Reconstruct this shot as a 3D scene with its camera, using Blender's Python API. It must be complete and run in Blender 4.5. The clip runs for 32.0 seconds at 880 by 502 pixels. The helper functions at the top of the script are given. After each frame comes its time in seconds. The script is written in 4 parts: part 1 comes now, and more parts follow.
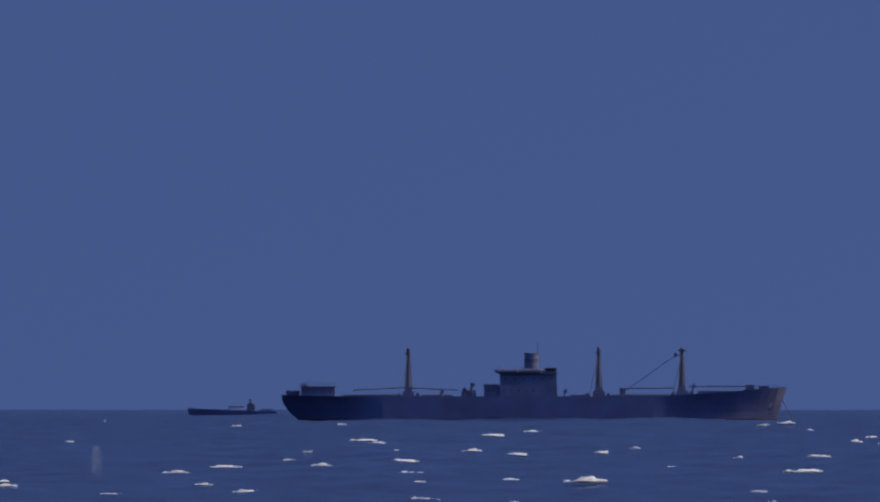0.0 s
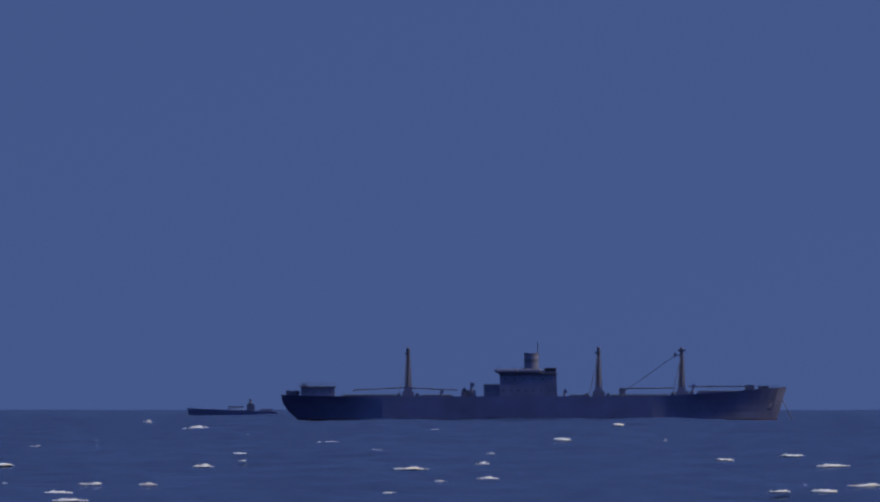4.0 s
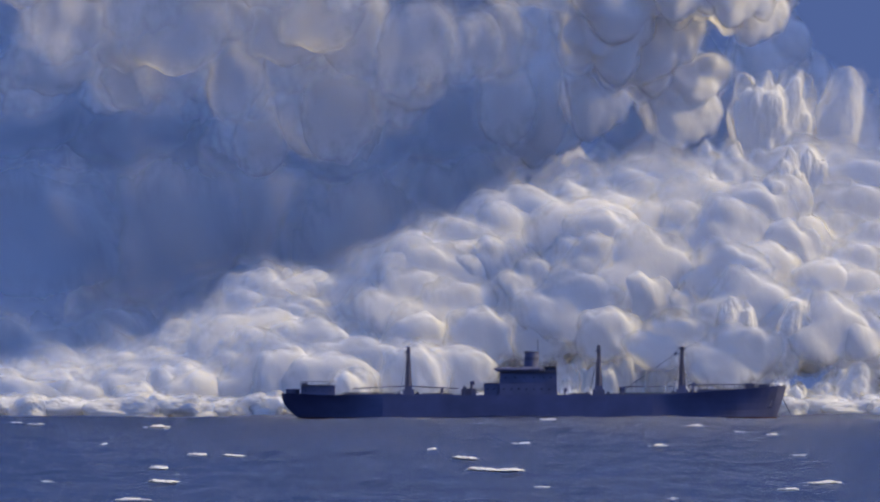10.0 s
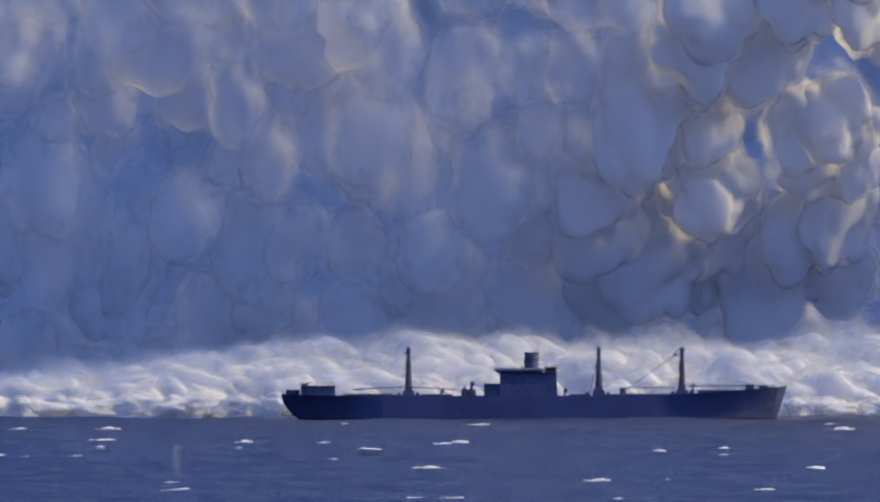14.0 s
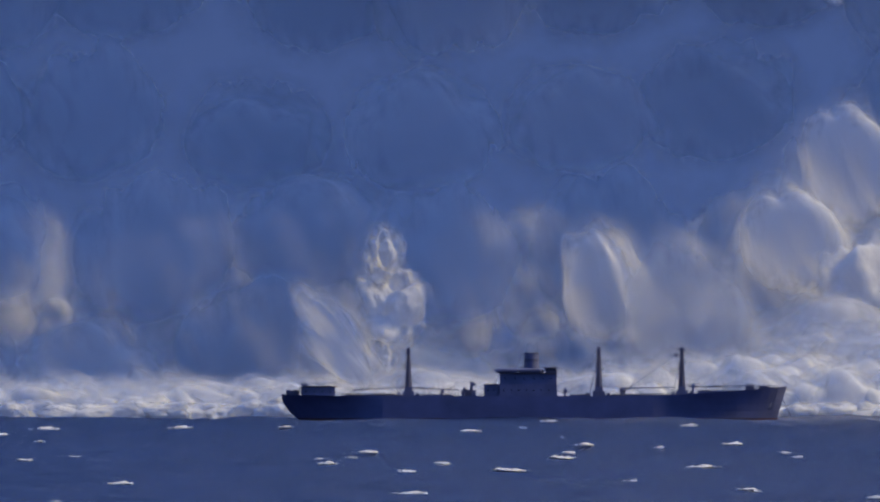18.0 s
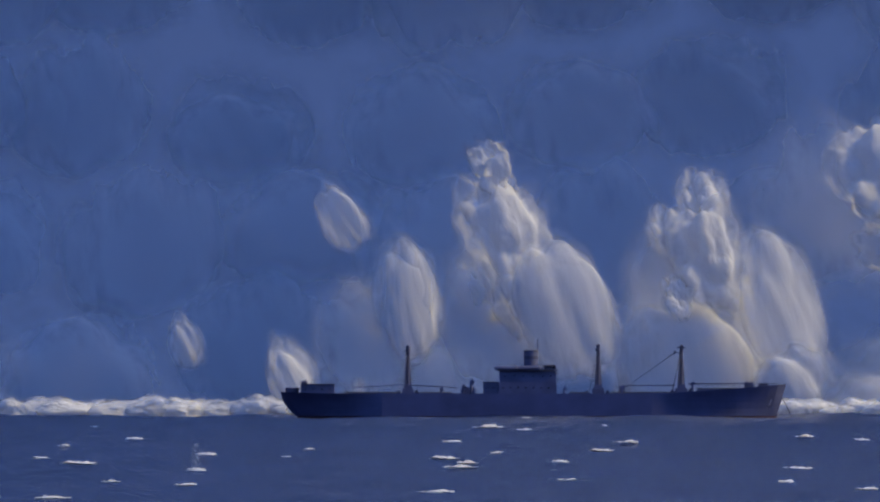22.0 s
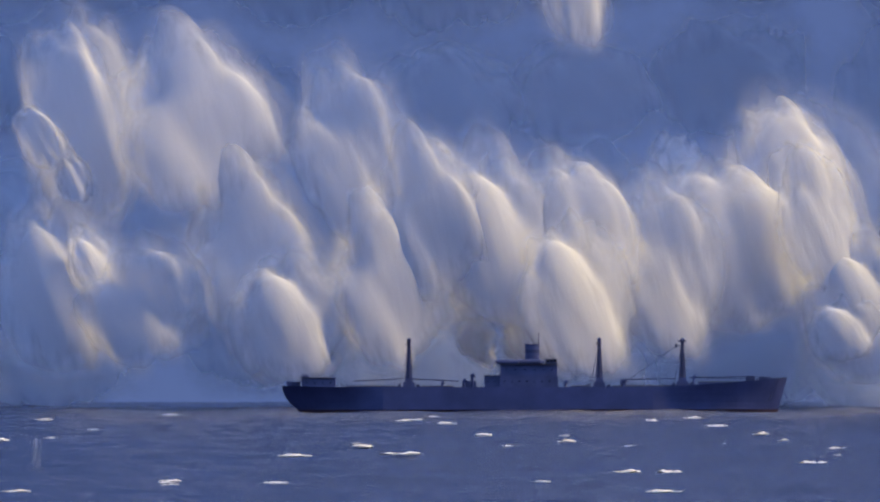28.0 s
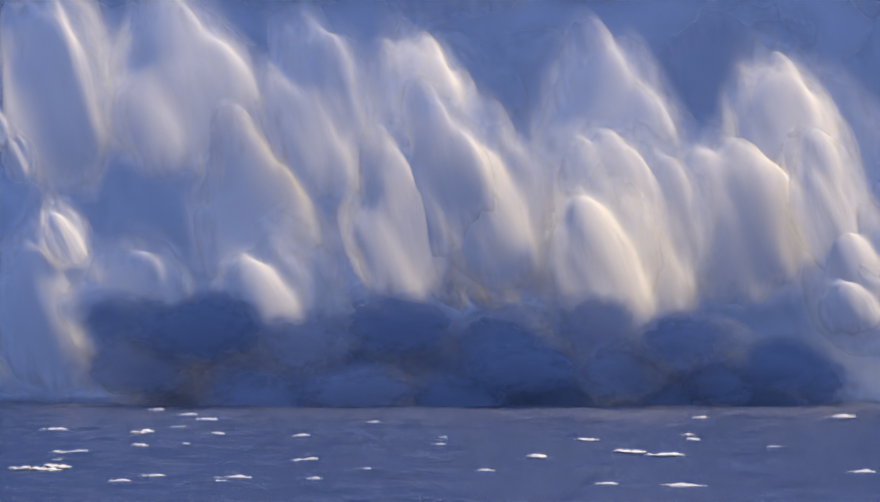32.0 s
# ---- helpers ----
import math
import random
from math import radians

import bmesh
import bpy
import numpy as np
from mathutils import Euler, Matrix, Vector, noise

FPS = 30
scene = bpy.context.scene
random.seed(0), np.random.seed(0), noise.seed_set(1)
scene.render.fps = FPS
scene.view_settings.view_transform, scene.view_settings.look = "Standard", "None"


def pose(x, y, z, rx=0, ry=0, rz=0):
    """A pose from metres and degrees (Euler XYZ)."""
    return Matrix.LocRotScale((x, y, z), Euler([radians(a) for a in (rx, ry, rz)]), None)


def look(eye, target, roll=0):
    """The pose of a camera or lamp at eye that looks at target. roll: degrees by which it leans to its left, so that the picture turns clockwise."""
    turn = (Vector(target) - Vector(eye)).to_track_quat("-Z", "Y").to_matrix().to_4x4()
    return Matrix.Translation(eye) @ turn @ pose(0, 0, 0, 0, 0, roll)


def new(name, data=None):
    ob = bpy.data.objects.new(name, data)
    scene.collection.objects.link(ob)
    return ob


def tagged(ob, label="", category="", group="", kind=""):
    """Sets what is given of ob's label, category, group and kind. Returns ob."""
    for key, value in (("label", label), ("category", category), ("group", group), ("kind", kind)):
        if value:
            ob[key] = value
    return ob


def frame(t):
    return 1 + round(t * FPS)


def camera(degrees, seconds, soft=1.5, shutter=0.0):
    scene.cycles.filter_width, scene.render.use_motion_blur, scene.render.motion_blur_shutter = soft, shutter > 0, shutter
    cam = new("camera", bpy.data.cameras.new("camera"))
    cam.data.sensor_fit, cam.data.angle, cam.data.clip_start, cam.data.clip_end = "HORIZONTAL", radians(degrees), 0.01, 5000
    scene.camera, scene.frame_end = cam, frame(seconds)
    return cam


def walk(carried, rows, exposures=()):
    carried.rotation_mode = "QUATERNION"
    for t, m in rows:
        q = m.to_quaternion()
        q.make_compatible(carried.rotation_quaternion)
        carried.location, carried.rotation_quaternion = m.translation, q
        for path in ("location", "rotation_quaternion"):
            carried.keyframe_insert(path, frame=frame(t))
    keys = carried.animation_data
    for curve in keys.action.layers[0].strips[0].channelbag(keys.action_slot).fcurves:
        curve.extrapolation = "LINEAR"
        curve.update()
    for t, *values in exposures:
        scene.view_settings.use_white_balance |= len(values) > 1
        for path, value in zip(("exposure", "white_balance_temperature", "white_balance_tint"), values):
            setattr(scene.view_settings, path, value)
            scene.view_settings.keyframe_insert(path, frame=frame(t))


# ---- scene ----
# The camera: a very long lens on a far stand, 4 km from the ship.
cam = camera(3.35, 32.0, soft=2.4, shutter=0.5)
EYE = Vector((-24.9, -4000.0, 14.6))
STEP = 0.002137  # degrees of one unit of weave


def aim(weave_x, weave_y):
    return pose(EYE.x, EYE.y, EYE.z, 90.434 + weave_y * STEP, 0, weave_x * STEP)


walk(cam, [(t, aim(a, b)) for t, a, b in (
    (0, 0, 0), (3, 0, 0), (5.5, -1, 0), (6, 0, 0), (7, 0, 0.5), (8, 0.5, -1), (8.5, 1, -1.5), (9, 0, 2), (9.5, 3, 3), (10, 0, -3),
    (10.5, 3, -3), (11, 0, -1.5), (11.5, -1.5, -1.5), (12, 0, -2), (12.5, -1, -2), (13, 0, 0), (14, 0, -1), (14.5, 0, -1),
    (16.5, 0, 0), (17, 0, 1), (18, 0, -0.5), (19, -1, -2), (20, -1.5, -3), (22, -1, -4), (23, -1.5, -4), (24, -1, -6), (25, -1, -7), (25.5, -1, -8.5),
    (27.5, 0, -13), (28, 1, -14), (28.5, 1.5, -16), (29, 1.5, -18), (30, 1.5, -20), (31, 1.5, -22), (32, 1.5, -23))],
     exposures=((0, 0, 6500, 10), (5.8, 0, 6500, 10), (6.5, 0.12, 6700, 10), (8, 0.32, 7000, 10), (12, 0.42, 6600, 10), (14, 0.3, 6500, 10), (17, 0.05, 6400, 10), (23, 0.0, 6400, 10), (25, 0.15, 6700, 10), (28, 0.58, 7300, 10), (32, 0.72, 7400, 10)))

# ---- light ----
SUN_WAY = Vector((0.74, -0.05, 0.66)).normalized()  # towards the sun: off the bow, fairly high
world = bpy.data.worlds.new("sky")
scene.world = world
world.use_nodes = True
wt = world.node_tree
sky = wt.nodes.new("ShaderNodeTexSky")
sky.sky_type, sky.sun_disc = "NISHITA", False
sky.sun_elevation, sky.sun_rotation = math.asin(SUN_WAY.z), math.atan2(SUN_WAY.x, SUN_WAY.y)
sky.air_density, sky.dust_density, sky.ozone_density = 1.0, 0.2, 4.0
# a deep clear sky: the pale band at the horizon is kept out of it
co = wt.nodes.new("ShaderNodeTexCoord")
lift = wt.nodes.new("ShaderNodeVectorMath")
lift.operation = "ADD"
lift.inputs[1].default_value = (0, 0, 0.55)
unit = wt.nodes.new("ShaderNodeVectorMath")
unit.operation = "NORMALIZE"
wt.links.new(co.outputs["Generated"], lift.inputs[0])
wt.links.new(lift.outputs[0], unit.inputs[0])
wt.links.new(unit.outputs[0], sky.inputs[0])
tint = wt.nodes.new("ShaderNodeMix")
tint.data_type, tint.blend_type = "RGBA", "MULTIPLY"
tint.inputs[0].default_value = 1.0
wt.links.new(sky.outputs[0], tint.inputs[6])
# from the horizon's tint to the tint of the added overhead fill
haze = wt.nodes.new("ShaderNodeMix")
haze.data_type = "RGBA"
haze.inputs[6].default_value, haze.inputs[7].default_value = (0.60, 0.56, 0.77, 1), (0.56, 0.60, 0.76, 1)
wt.links.new(haze.outputs[2], tint.inputs[7])
wt.links.new(tint.outputs[2], wt.nodes["Background"].inputs[0])
# added fill: the sky is made lighter from the horizon up, to brighten the shaded spray
height, glow = wt.nodes.new("ShaderNodeSeparateXYZ"), wt.nodes.new("ShaderNodeMapRange")
glow.interpolation_type = "SMOOTHSTEP"
glow.inputs["From Min"].default_value, glow.inputs["From Max"].default_value = 0.03, 0.6
glow.inputs["To Min"].default_value, glow.inputs["To Max"].default_value = 0.100, 0.40
wt.links.new(co.outputs["Generated"], height.inputs[0])
wt.links.new(height.outputs[2], glow.inputs["Value"])
rise = wt.nodes.new("ShaderNodeMapRange")
rise.interpolation_type = "SMOOTHSTEP"
rise.inputs["From Min"].default_value, rise.inputs["From Max"].default_value = 0.03, 0.6
wt.links.new(height.outputs[2], rise.inputs["Value"])
wt.links.new(rise.outputs[0], haze.inputs[0])
wt.links.new(glow.outputs[0], wt.nodes["Background"].inputs[1])
sun = new("sun", bpy.data.lights.new("sun", "SUN"))
sun.data.energy, sun.data.angle, sun.data.color = 3.7, radians(5), (1.0, 0.80, 0.36)
sun.matrix_world = look(SUN_WAY * 900, (0, 0, 0))


# ---- materials ----
def material(name, color, rough=0.6, metal=0.0, vary=0.25, scale=1.0, bump=0.0, fine=6.0):
    """A painted or natural surface: two scales of uneven colour and a fine relief, in metres."""
    m = bpy.data.materials.new(name)
    m.use_nodes = True
    n, l = m.node_tree.nodes, m.node_tree.links
    bsdf = n["Principled BSDF"]
    bsdf.inputs["Roughness"].default_value, bsdf.inputs["Metallic"].default_value = rough, metal
    co = n.new("ShaderNodeTexCoord")
    big, small = n.new("ShaderNodeTexNoise"), n.new("ShaderNodeTexNoise")
    big.inputs["Scale"].default_value, small.inputs["Scale"].default_value = scale * 0.25, scale * fine
    big.inputs["Detail"].default_value = 4
    for tex in (big, small):
        l.new(co.outputs["Object"], tex.inputs["Vector"])
    add = n.new("ShaderNodeMath")
    add.operation = "MULTIPLY_ADD"
    l.new(small.outputs["Fac"], add.inputs[0])
    add.inputs[1].default_value = 0.4
    l.new(big.outputs["Fac"], add.inputs[2])
    ramp = n.new("ShaderNodeValToRGB")
    ramp.color_ramp.elements[0].position, ramp.color_ramp.elements[1].position = 0.45, 0.95
    ramp.color_ramp.elements[0].color = (*[c * (1 - vary) for c in color], 1)
    ramp.color_ramp.elements[1].color = (*[min(1, c * (1 + vary)) for c in color], 1)
    l.new(add.outputs[0], ramp.inputs[0])
    l.new(ramp.outputs[0], bsdf.inputs["Base Color"])
    if bump:
        b = n.new("ShaderNodeBump")
        b.inputs["Strength"].default_value, b.inputs["Distance"].default_value = 1.0, bump
        l.new(add.outputs[0], b.inputs["Height"])
        l.new(b.outputs[0], bsdf.inputs["Normal"])
    return m


def spray_material(name, color, relief, heap, grain, seep, edge, ragged=0.1, full=1.0, streak=1.0):
    """Water spray: white drops that let some light through, heaped in fine lobes. It thins out towards the rim of its
    lump (the mesh's "cover"), between the two values of edge, raggedly; streak draws the grain out downwards."""
    m = bpy.data.materials.new(name)
    m.use_nodes = True
    n, l = m.node_tree.nodes, m.node_tree.links
    out = n["Material Output"]
    n.remove(n["Principled BSDF"])
    co, info, shift = n.new("ShaderNodeTexCoord"), n.new("ShaderNodeObjectInfo"), n.new("ShaderNodeVectorMath")
    shift.operation = "MULTIPLY_ADD"
    l.new(info.outputs["Random"], shift.inputs[0])
    shift.inputs[1].default_value = (40, 40, 40)
    draw = n.new("ShaderNodeVectorMath")
    draw.operation = "MULTIPLY"
    draw.inputs[1].default_value = (1, 1, 1 / streak)
    l.new(co.outputs["Object"], draw.inputs[0])
    l.new(draw.outputs[0], shift.inputs[2])
    tex, cells = n.new("ShaderNodeTexNoise"), n.new("ShaderNodeTexVoronoi")
    tex.inputs["Scale"].default_value, tex.inputs["Detail"].default_value, tex.inputs["Roughness"].default_value = grain, 4, 0.55
    cells.feature, cells.inputs["Scale"].default_value, cells.inputs["Smoothness"].default_value = "SMOOTH_F1", heap, 0.5
    cells.inputs["Detail"].default_value, cells.inputs["Roughness"].default_value = 1.0, 0.5
    l.new(shift.outputs[0], tex.inputs["Vector"])
    l.new(shift.outputs[0], cells.inputs["Vector"])
    h = n.new("ShaderNodeMath")
    h.operation = "MULTIPLY_ADD"
    l.new(cells.outputs["Distance"], h.inputs[0])
    h.inputs[1].default_value = -1.0
    l.new(tex.outputs["Fac"], h.inputs[2])
    b = n.new("ShaderNodeBump")
    b.inputs["Strength"].default_value, b.inputs["Distance"].default_value = 1.0, relief
    l.new(h.outputs[0], b.inputs["Height"])
    d, tr, mix = n.new("ShaderNodeBsdfDiffuse"), n.new("ShaderNodeBsdfTranslucent"), n.new("ShaderNodeMixShader")
    d.inputs[0].default_value = tr.inputs[0].default_value = (*color, 1)
    l.new(b.outputs[0], d.inputs["Normal"])
    l.new(b.outputs[0], tr.inputs["Normal"])
    mix.inputs[0].default_value = seep
    l.new(d.outputs[0], mix.inputs[1])
    l.new(tr.outputs[0], mix.inputs[2])
    cover, wear = n.new("ShaderNodeAttribute"), n.new("ShaderNodeMath")
    cover.attribute_name = "cover"
    wear.operation = "MULTIPLY_ADD"
    l.new(tex.outputs["Fac"], wear.inputs[0])
    wear.inputs[1].default_value = ragged * 2
    l.new(cover.outputs["Fac"], wear.inputs[2])
    thin = n.new("ShaderNodeMapRange")
    thin.interpolation_type = "SMOOTHSTEP"
    thin.inputs["From Min"].default_value, thin.inputs["From Max"].default_value = edge[0] + ragged, edge[1] + ragged
    thin.inputs["To Max"].default_value = full
    l.new(wear.outputs[0], thin.inputs["Value"])
    rim, both = n.new("ShaderNodeMapRange"), n.new("ShaderNodeMath")
    rim.interpolation_type = "SMOOTHSTEP"
    rim.inputs["From Min"].default_value, rim.inputs["From Max"].default_value = 0.015 + 0.25 * edge[1] ** 1.5, 0.08 + 0.6 * edge[1]
    l.new(cover.outputs["Fac"], rim.inputs["Value"])
    both.operation = "MULTIPLY"
    l.new(thin.outputs[0], both.inputs[0])
    l.new(rim.outputs[0], both.inputs[1])
    clear, wisp = n.new("ShaderNodeBsdfTransparent"), n.new("ShaderNodeMixShader")
    l.new(both.outputs[0], wisp.inputs[0])
    l.new(clear.outputs[0], wisp.inputs[1])
    l.new(mix.outputs[0], wisp.inputs[2])
    l.new(wisp.outputs[0], out.inputs["Surface"])
    return m


DROPS = (0.86, 0.86, 0.87)
SPRAY = spray_material("white_spray", DROPS, 0.5, 5.0, 4.0, 0.5, (0.02, 0.32), 0.20, 1.0, 1.5)
BILLOW = spray_material("billowing_spray", DROPS, 0.35, 4.0, 3.0, 0.5, (0.02, 0.50), 0.28)
LOBE = spray_material("cloud_lobe", DROPS, 0.25, 2.6, 1.6, 0.4, (0.0, 0.26), 0.08)
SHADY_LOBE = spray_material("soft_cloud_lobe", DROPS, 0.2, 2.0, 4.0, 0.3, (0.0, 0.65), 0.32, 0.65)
FALL = spray_material("falling_spray", DROPS, 0.2, 3.0, 4.5, 0.5, (0.0, 0.62), 0.40, 1.0, 3.0)
# the curtain's dimmer blue-grey is the cloud's own shade, put into the colour
SHADE_MASS = spray_material("shade_tinted_mist", (0.57, 0.63, 0.71), 0.2, 1.6, 5.0, 0.0, (0.0, 0.80), 0.40, 0.55, 3.5)
HAZE = spray_material("thin_mist", DROPS, 0.15, 2.0, 4.5, 0.5, (0.0, 0.80), 0.40, 0.5, 2.0)
# white drops darkened in colour for the shade under the great bank
SHADE_SURGE = spray_material("shade_dark_mist", (0.27, 0.31, 0.40), 0.2, 2.0, 5.0, 0.0, (0.0, 0.80), 0.45, 0.8)
SMOKE = spray_material("dark_spray", (0.17, 0.15, 0.18), 0.6, 4.0, 3.0, 0.3, (0.0, 0.55), 0.35, 0.85, 1.8)
FOAM = material("foam", (0.55, 0.57, 0.60), 0.8, vary=0.25, scale=2.0, bump=0.05)
# hull, house and steel colours include the blue of 4 km of haze
HULL = material("hazed_hull_paint", (0.085, 0.095, 0.19), 0.7, vary=0.2, scale=0.6)
HOUSE = material("hazed_house_paint", (0.085, 0.095, 0.18), 0.7, vary=0.25, scale=0.8)
STEEL = material("hazed_dark_steel", (0.05, 0.056, 0.11), 0.6, vary=0.3)
DECK = material("deck_paint", (0.12, 0.11, 0.11), 0.85, vary=0.35)
CANVAS = material("hatch_canvas", (0.16, 0.15, 0.13), 0.9, vary=0.25)
GLASS = material("dark_glass", (0.02, 0.025, 0.03), 0.1, vary=0.1)
WHITE = material("white_paint", (0.6, 0.6, 0.6), 0.6, vary=0.15)
RED = material("boot_topping", (0.09, 0.04, 0.035), 0.75, vary=0.3)


def sea_material():
    m = bpy.data.materials.new("sea_water")
    m.use_nodes = True
    n, l = m.node_tree.nodes, m.node_tree.links
    bsdf = n["Principled BSDF"]
    bsdf.inputs["Roughness"].default_value, bsdf.inputs["IOR"].default_value = 0.18, 1.33
    bsdf.inputs["Specular IOR Level"].default_value = 0.05
    co, mp = n.new("ShaderNodeTexCoord"), n.new("ShaderNodeMapping")
    mp.inputs["Scale"].default_value = (1.0, 0.25, 1.0)
    l.new(co.outputs["Object"], mp.inputs["Vector"])
    patch, ripple = n.new("ShaderNodeTexNoise"), n.new("ShaderNodeTexNoise")
    patch.inputs["Scale"].default_value, ripple.inputs["Scale"].default_value = 0.06, 0.9
    patch.inputs["Detail"].default_value, ripple.inputs["Detail"].default_value = 5, 6
    for tex in (patch, ripple):
        l.new(mp.outputs[0], tex.inputs["Vector"])
    ramp = n.new("ShaderNodeValToRGB")
    ramp.color_ramp.elements[0].position, ramp.color_ramp.elements[1].position = 0.40, 0.66
    ramp.color_ramp.elements[0].color, ramp.color_ramp.elements[1].color = (0.006, 0.0105, 0.041, 1), (0.016, 0.026, 0.083, 1)
    l.new(patch.outputs["Fac"], ramp.inputs[0])
    l.new(ramp.outputs[0], bsdf.inputs["Base Color"])
    b = n.new("ShaderNodeBump")
    b.inputs["Strength"].default_value, b.inputs["Distance"].default_value = 0.8, 0.5
    l.new(ripple.outputs["Fac"], b.inputs["Height"])
    l.new(b.outputs[0], bsdf.inputs["Normal"])
    return m


SEA = sea_material()


# ---- builders ----
def mesh_of(name, verts, faces, mat, smooth=False):
    me = bpy.data.meshes.new(name)
    me.from_pydata(verts, [], faces)
    me.update()
    me.materials.append(mat)
    if smooth:
        me.shade_smooth()
    return me


def part(name, bm, mat, parent, label=""):
    me = bpy.data.meshes.new(name)
    bm.to_mesh(me)
    bm.free()
    me.materials.append(mat)
    ob = new(name, me)
    ob.parent = parent
    return tagged(ob, label)


def box(x0, x1, y0, y1, z0, z1, bevel=0.08, bm=None):
    bm = bm or bmesh.new()
    made = bmesh.ops.create_cube(bm, size=1, matrix=Matrix.LocRotScale(((x0 + x1) / 2, (y0 + y1) / 2, (z0 + z1) / 2), None, (x1 - x0, y1 - y0, z1 - z0)))
    if bevel:
        edges = list({e for v in made["verts"] for e in v.link_edges})
        bmesh.ops.bevel(bm, geom=edges, offset=bevel, segments=2, affect="EDGES")
    return bm


def rod(a, b, r0, r1=None, sides=10, bm=None):
    """A round bar from a to b, tapering from r0 to r1."""
    bm = bm or bmesh.new()
    a, b = Vector(a), Vector(b)
    turn = (b - a).to_track_quat("Z", "Y")
    bmesh.ops.create_cone(bm, cap_ends=True, segments=sides, radius1=r0, radius2=r0 if r1 is None else r1, depth=(b - a).length,
                          matrix=Matrix.LocRotScale((a + b) / 2, turn, None))
    return bm


def thing(name, label, category, place=(0, 0, 0), group="", kind=""):
    ob = new(name)
    ob.location = place
    return tagged(ob, label, category, group, kind)


# ---- the sea ----
def wave(x, y):
    """Height of the swell and the wind sea at x, y (arrays)."""
    z = np.zeros_like(x)
    for length, height, turn, lag in ((95, 0.34, 200, 0.3), (61, 0.26, 232, 1.1), (38, 0.22, 180, 2.0), (23, 0.15, 215, 4.0), (14, 0.10, 245, 0.7), (9, 0.07, 190, 5.2), (6, 0.05, 225, 3.3)):
        k, a = 2 * math.pi / length, radians(turn)
        s = np.sin(k * (x * math.cos(a) + y * math.sin(a)) + lag + 0.9 * np.sin(0.013 * x + 0.007 * y * lag))
        z += height * (s + 0.35 * s * s)
    return z - 0.15


def build_sea():
    """One sheet, fine where the lens sees it, that goes on to the horizon on all sides."""
    rows = np.concatenate([[-9000, -5000, -3900, -3200], np.linspace(-2750, -1200, 260), np.linspace(-1192, 150, 240)[0:], np.linspace(160, 900, 60)])
    fan = np.concatenate([[-1.0, -0.3, -0.06], np.linspace(-0.04, 0.04, 300), [0.06, 0.3, 1.0]])
    far = np.where(np.abs(fan) > 0.05, np.sign(fan) * np.interp(np.abs(fan), [0.06, 0.3, 1.0], [500, 1500, 5000]), 0)
    yy = np.repeat(rows, len(fan))
    reach = np.maximum(yy + 4000, 900)
    xx = EYE.x + np.where(np.tile(far, len(rows)) != 0, np.tile(far, len(rows)), np.tile(fan, len(rows)) * reach)
    zz = np.where(np.abs(xx) < 480, wave(xx, yy), 0) * np.clip((900 - yy) / 600, 0.12, 1)
    w = len(fan)
    idx = np.arange(len(rows) * w).reshape(len(rows), w)
    quads = np.stack([idx[:-1, :-1], idx[:-1, 1:], idx[1:, 1:], idx[1:, :-1]], -1).reshape(-1, 4)
    me = mesh_of("water", np.stack([xx, yy, zz], 1).tolist(), quads.tolist(), SEA, True)
    return tagged(new("water", me), "deep blue choppy open sea with a light wind", "sea", kind="structure")


water = build_sea()


# ---- the cargo ship ----
def hull_section(x):
    """Half breadth at the deck and at the waterline, and the sheer, at x along the ship (bow at +67)."""
    u = (x + 67.0) / 134.3
    deck = 8.7 * min(1, (max(0.0, 1 - u) / 0.16) ** 0.6) * min(1, 0.45 + 0.55 * (u / 0.12) ** 0.7)
    line = 8.6 * min(1, (max(0.0, 1 - u) / 0.26) ** 0.85) * min(1, (u / 0.2) ** 0.8)
    sheer = 6.25 + 2.55 * max(0, (u - 0.72) / 0.28) ** 1.3 + 0.45 * max(0, (0.14 - u) / 0.14) ** 1.4
    return deck, line, sheer


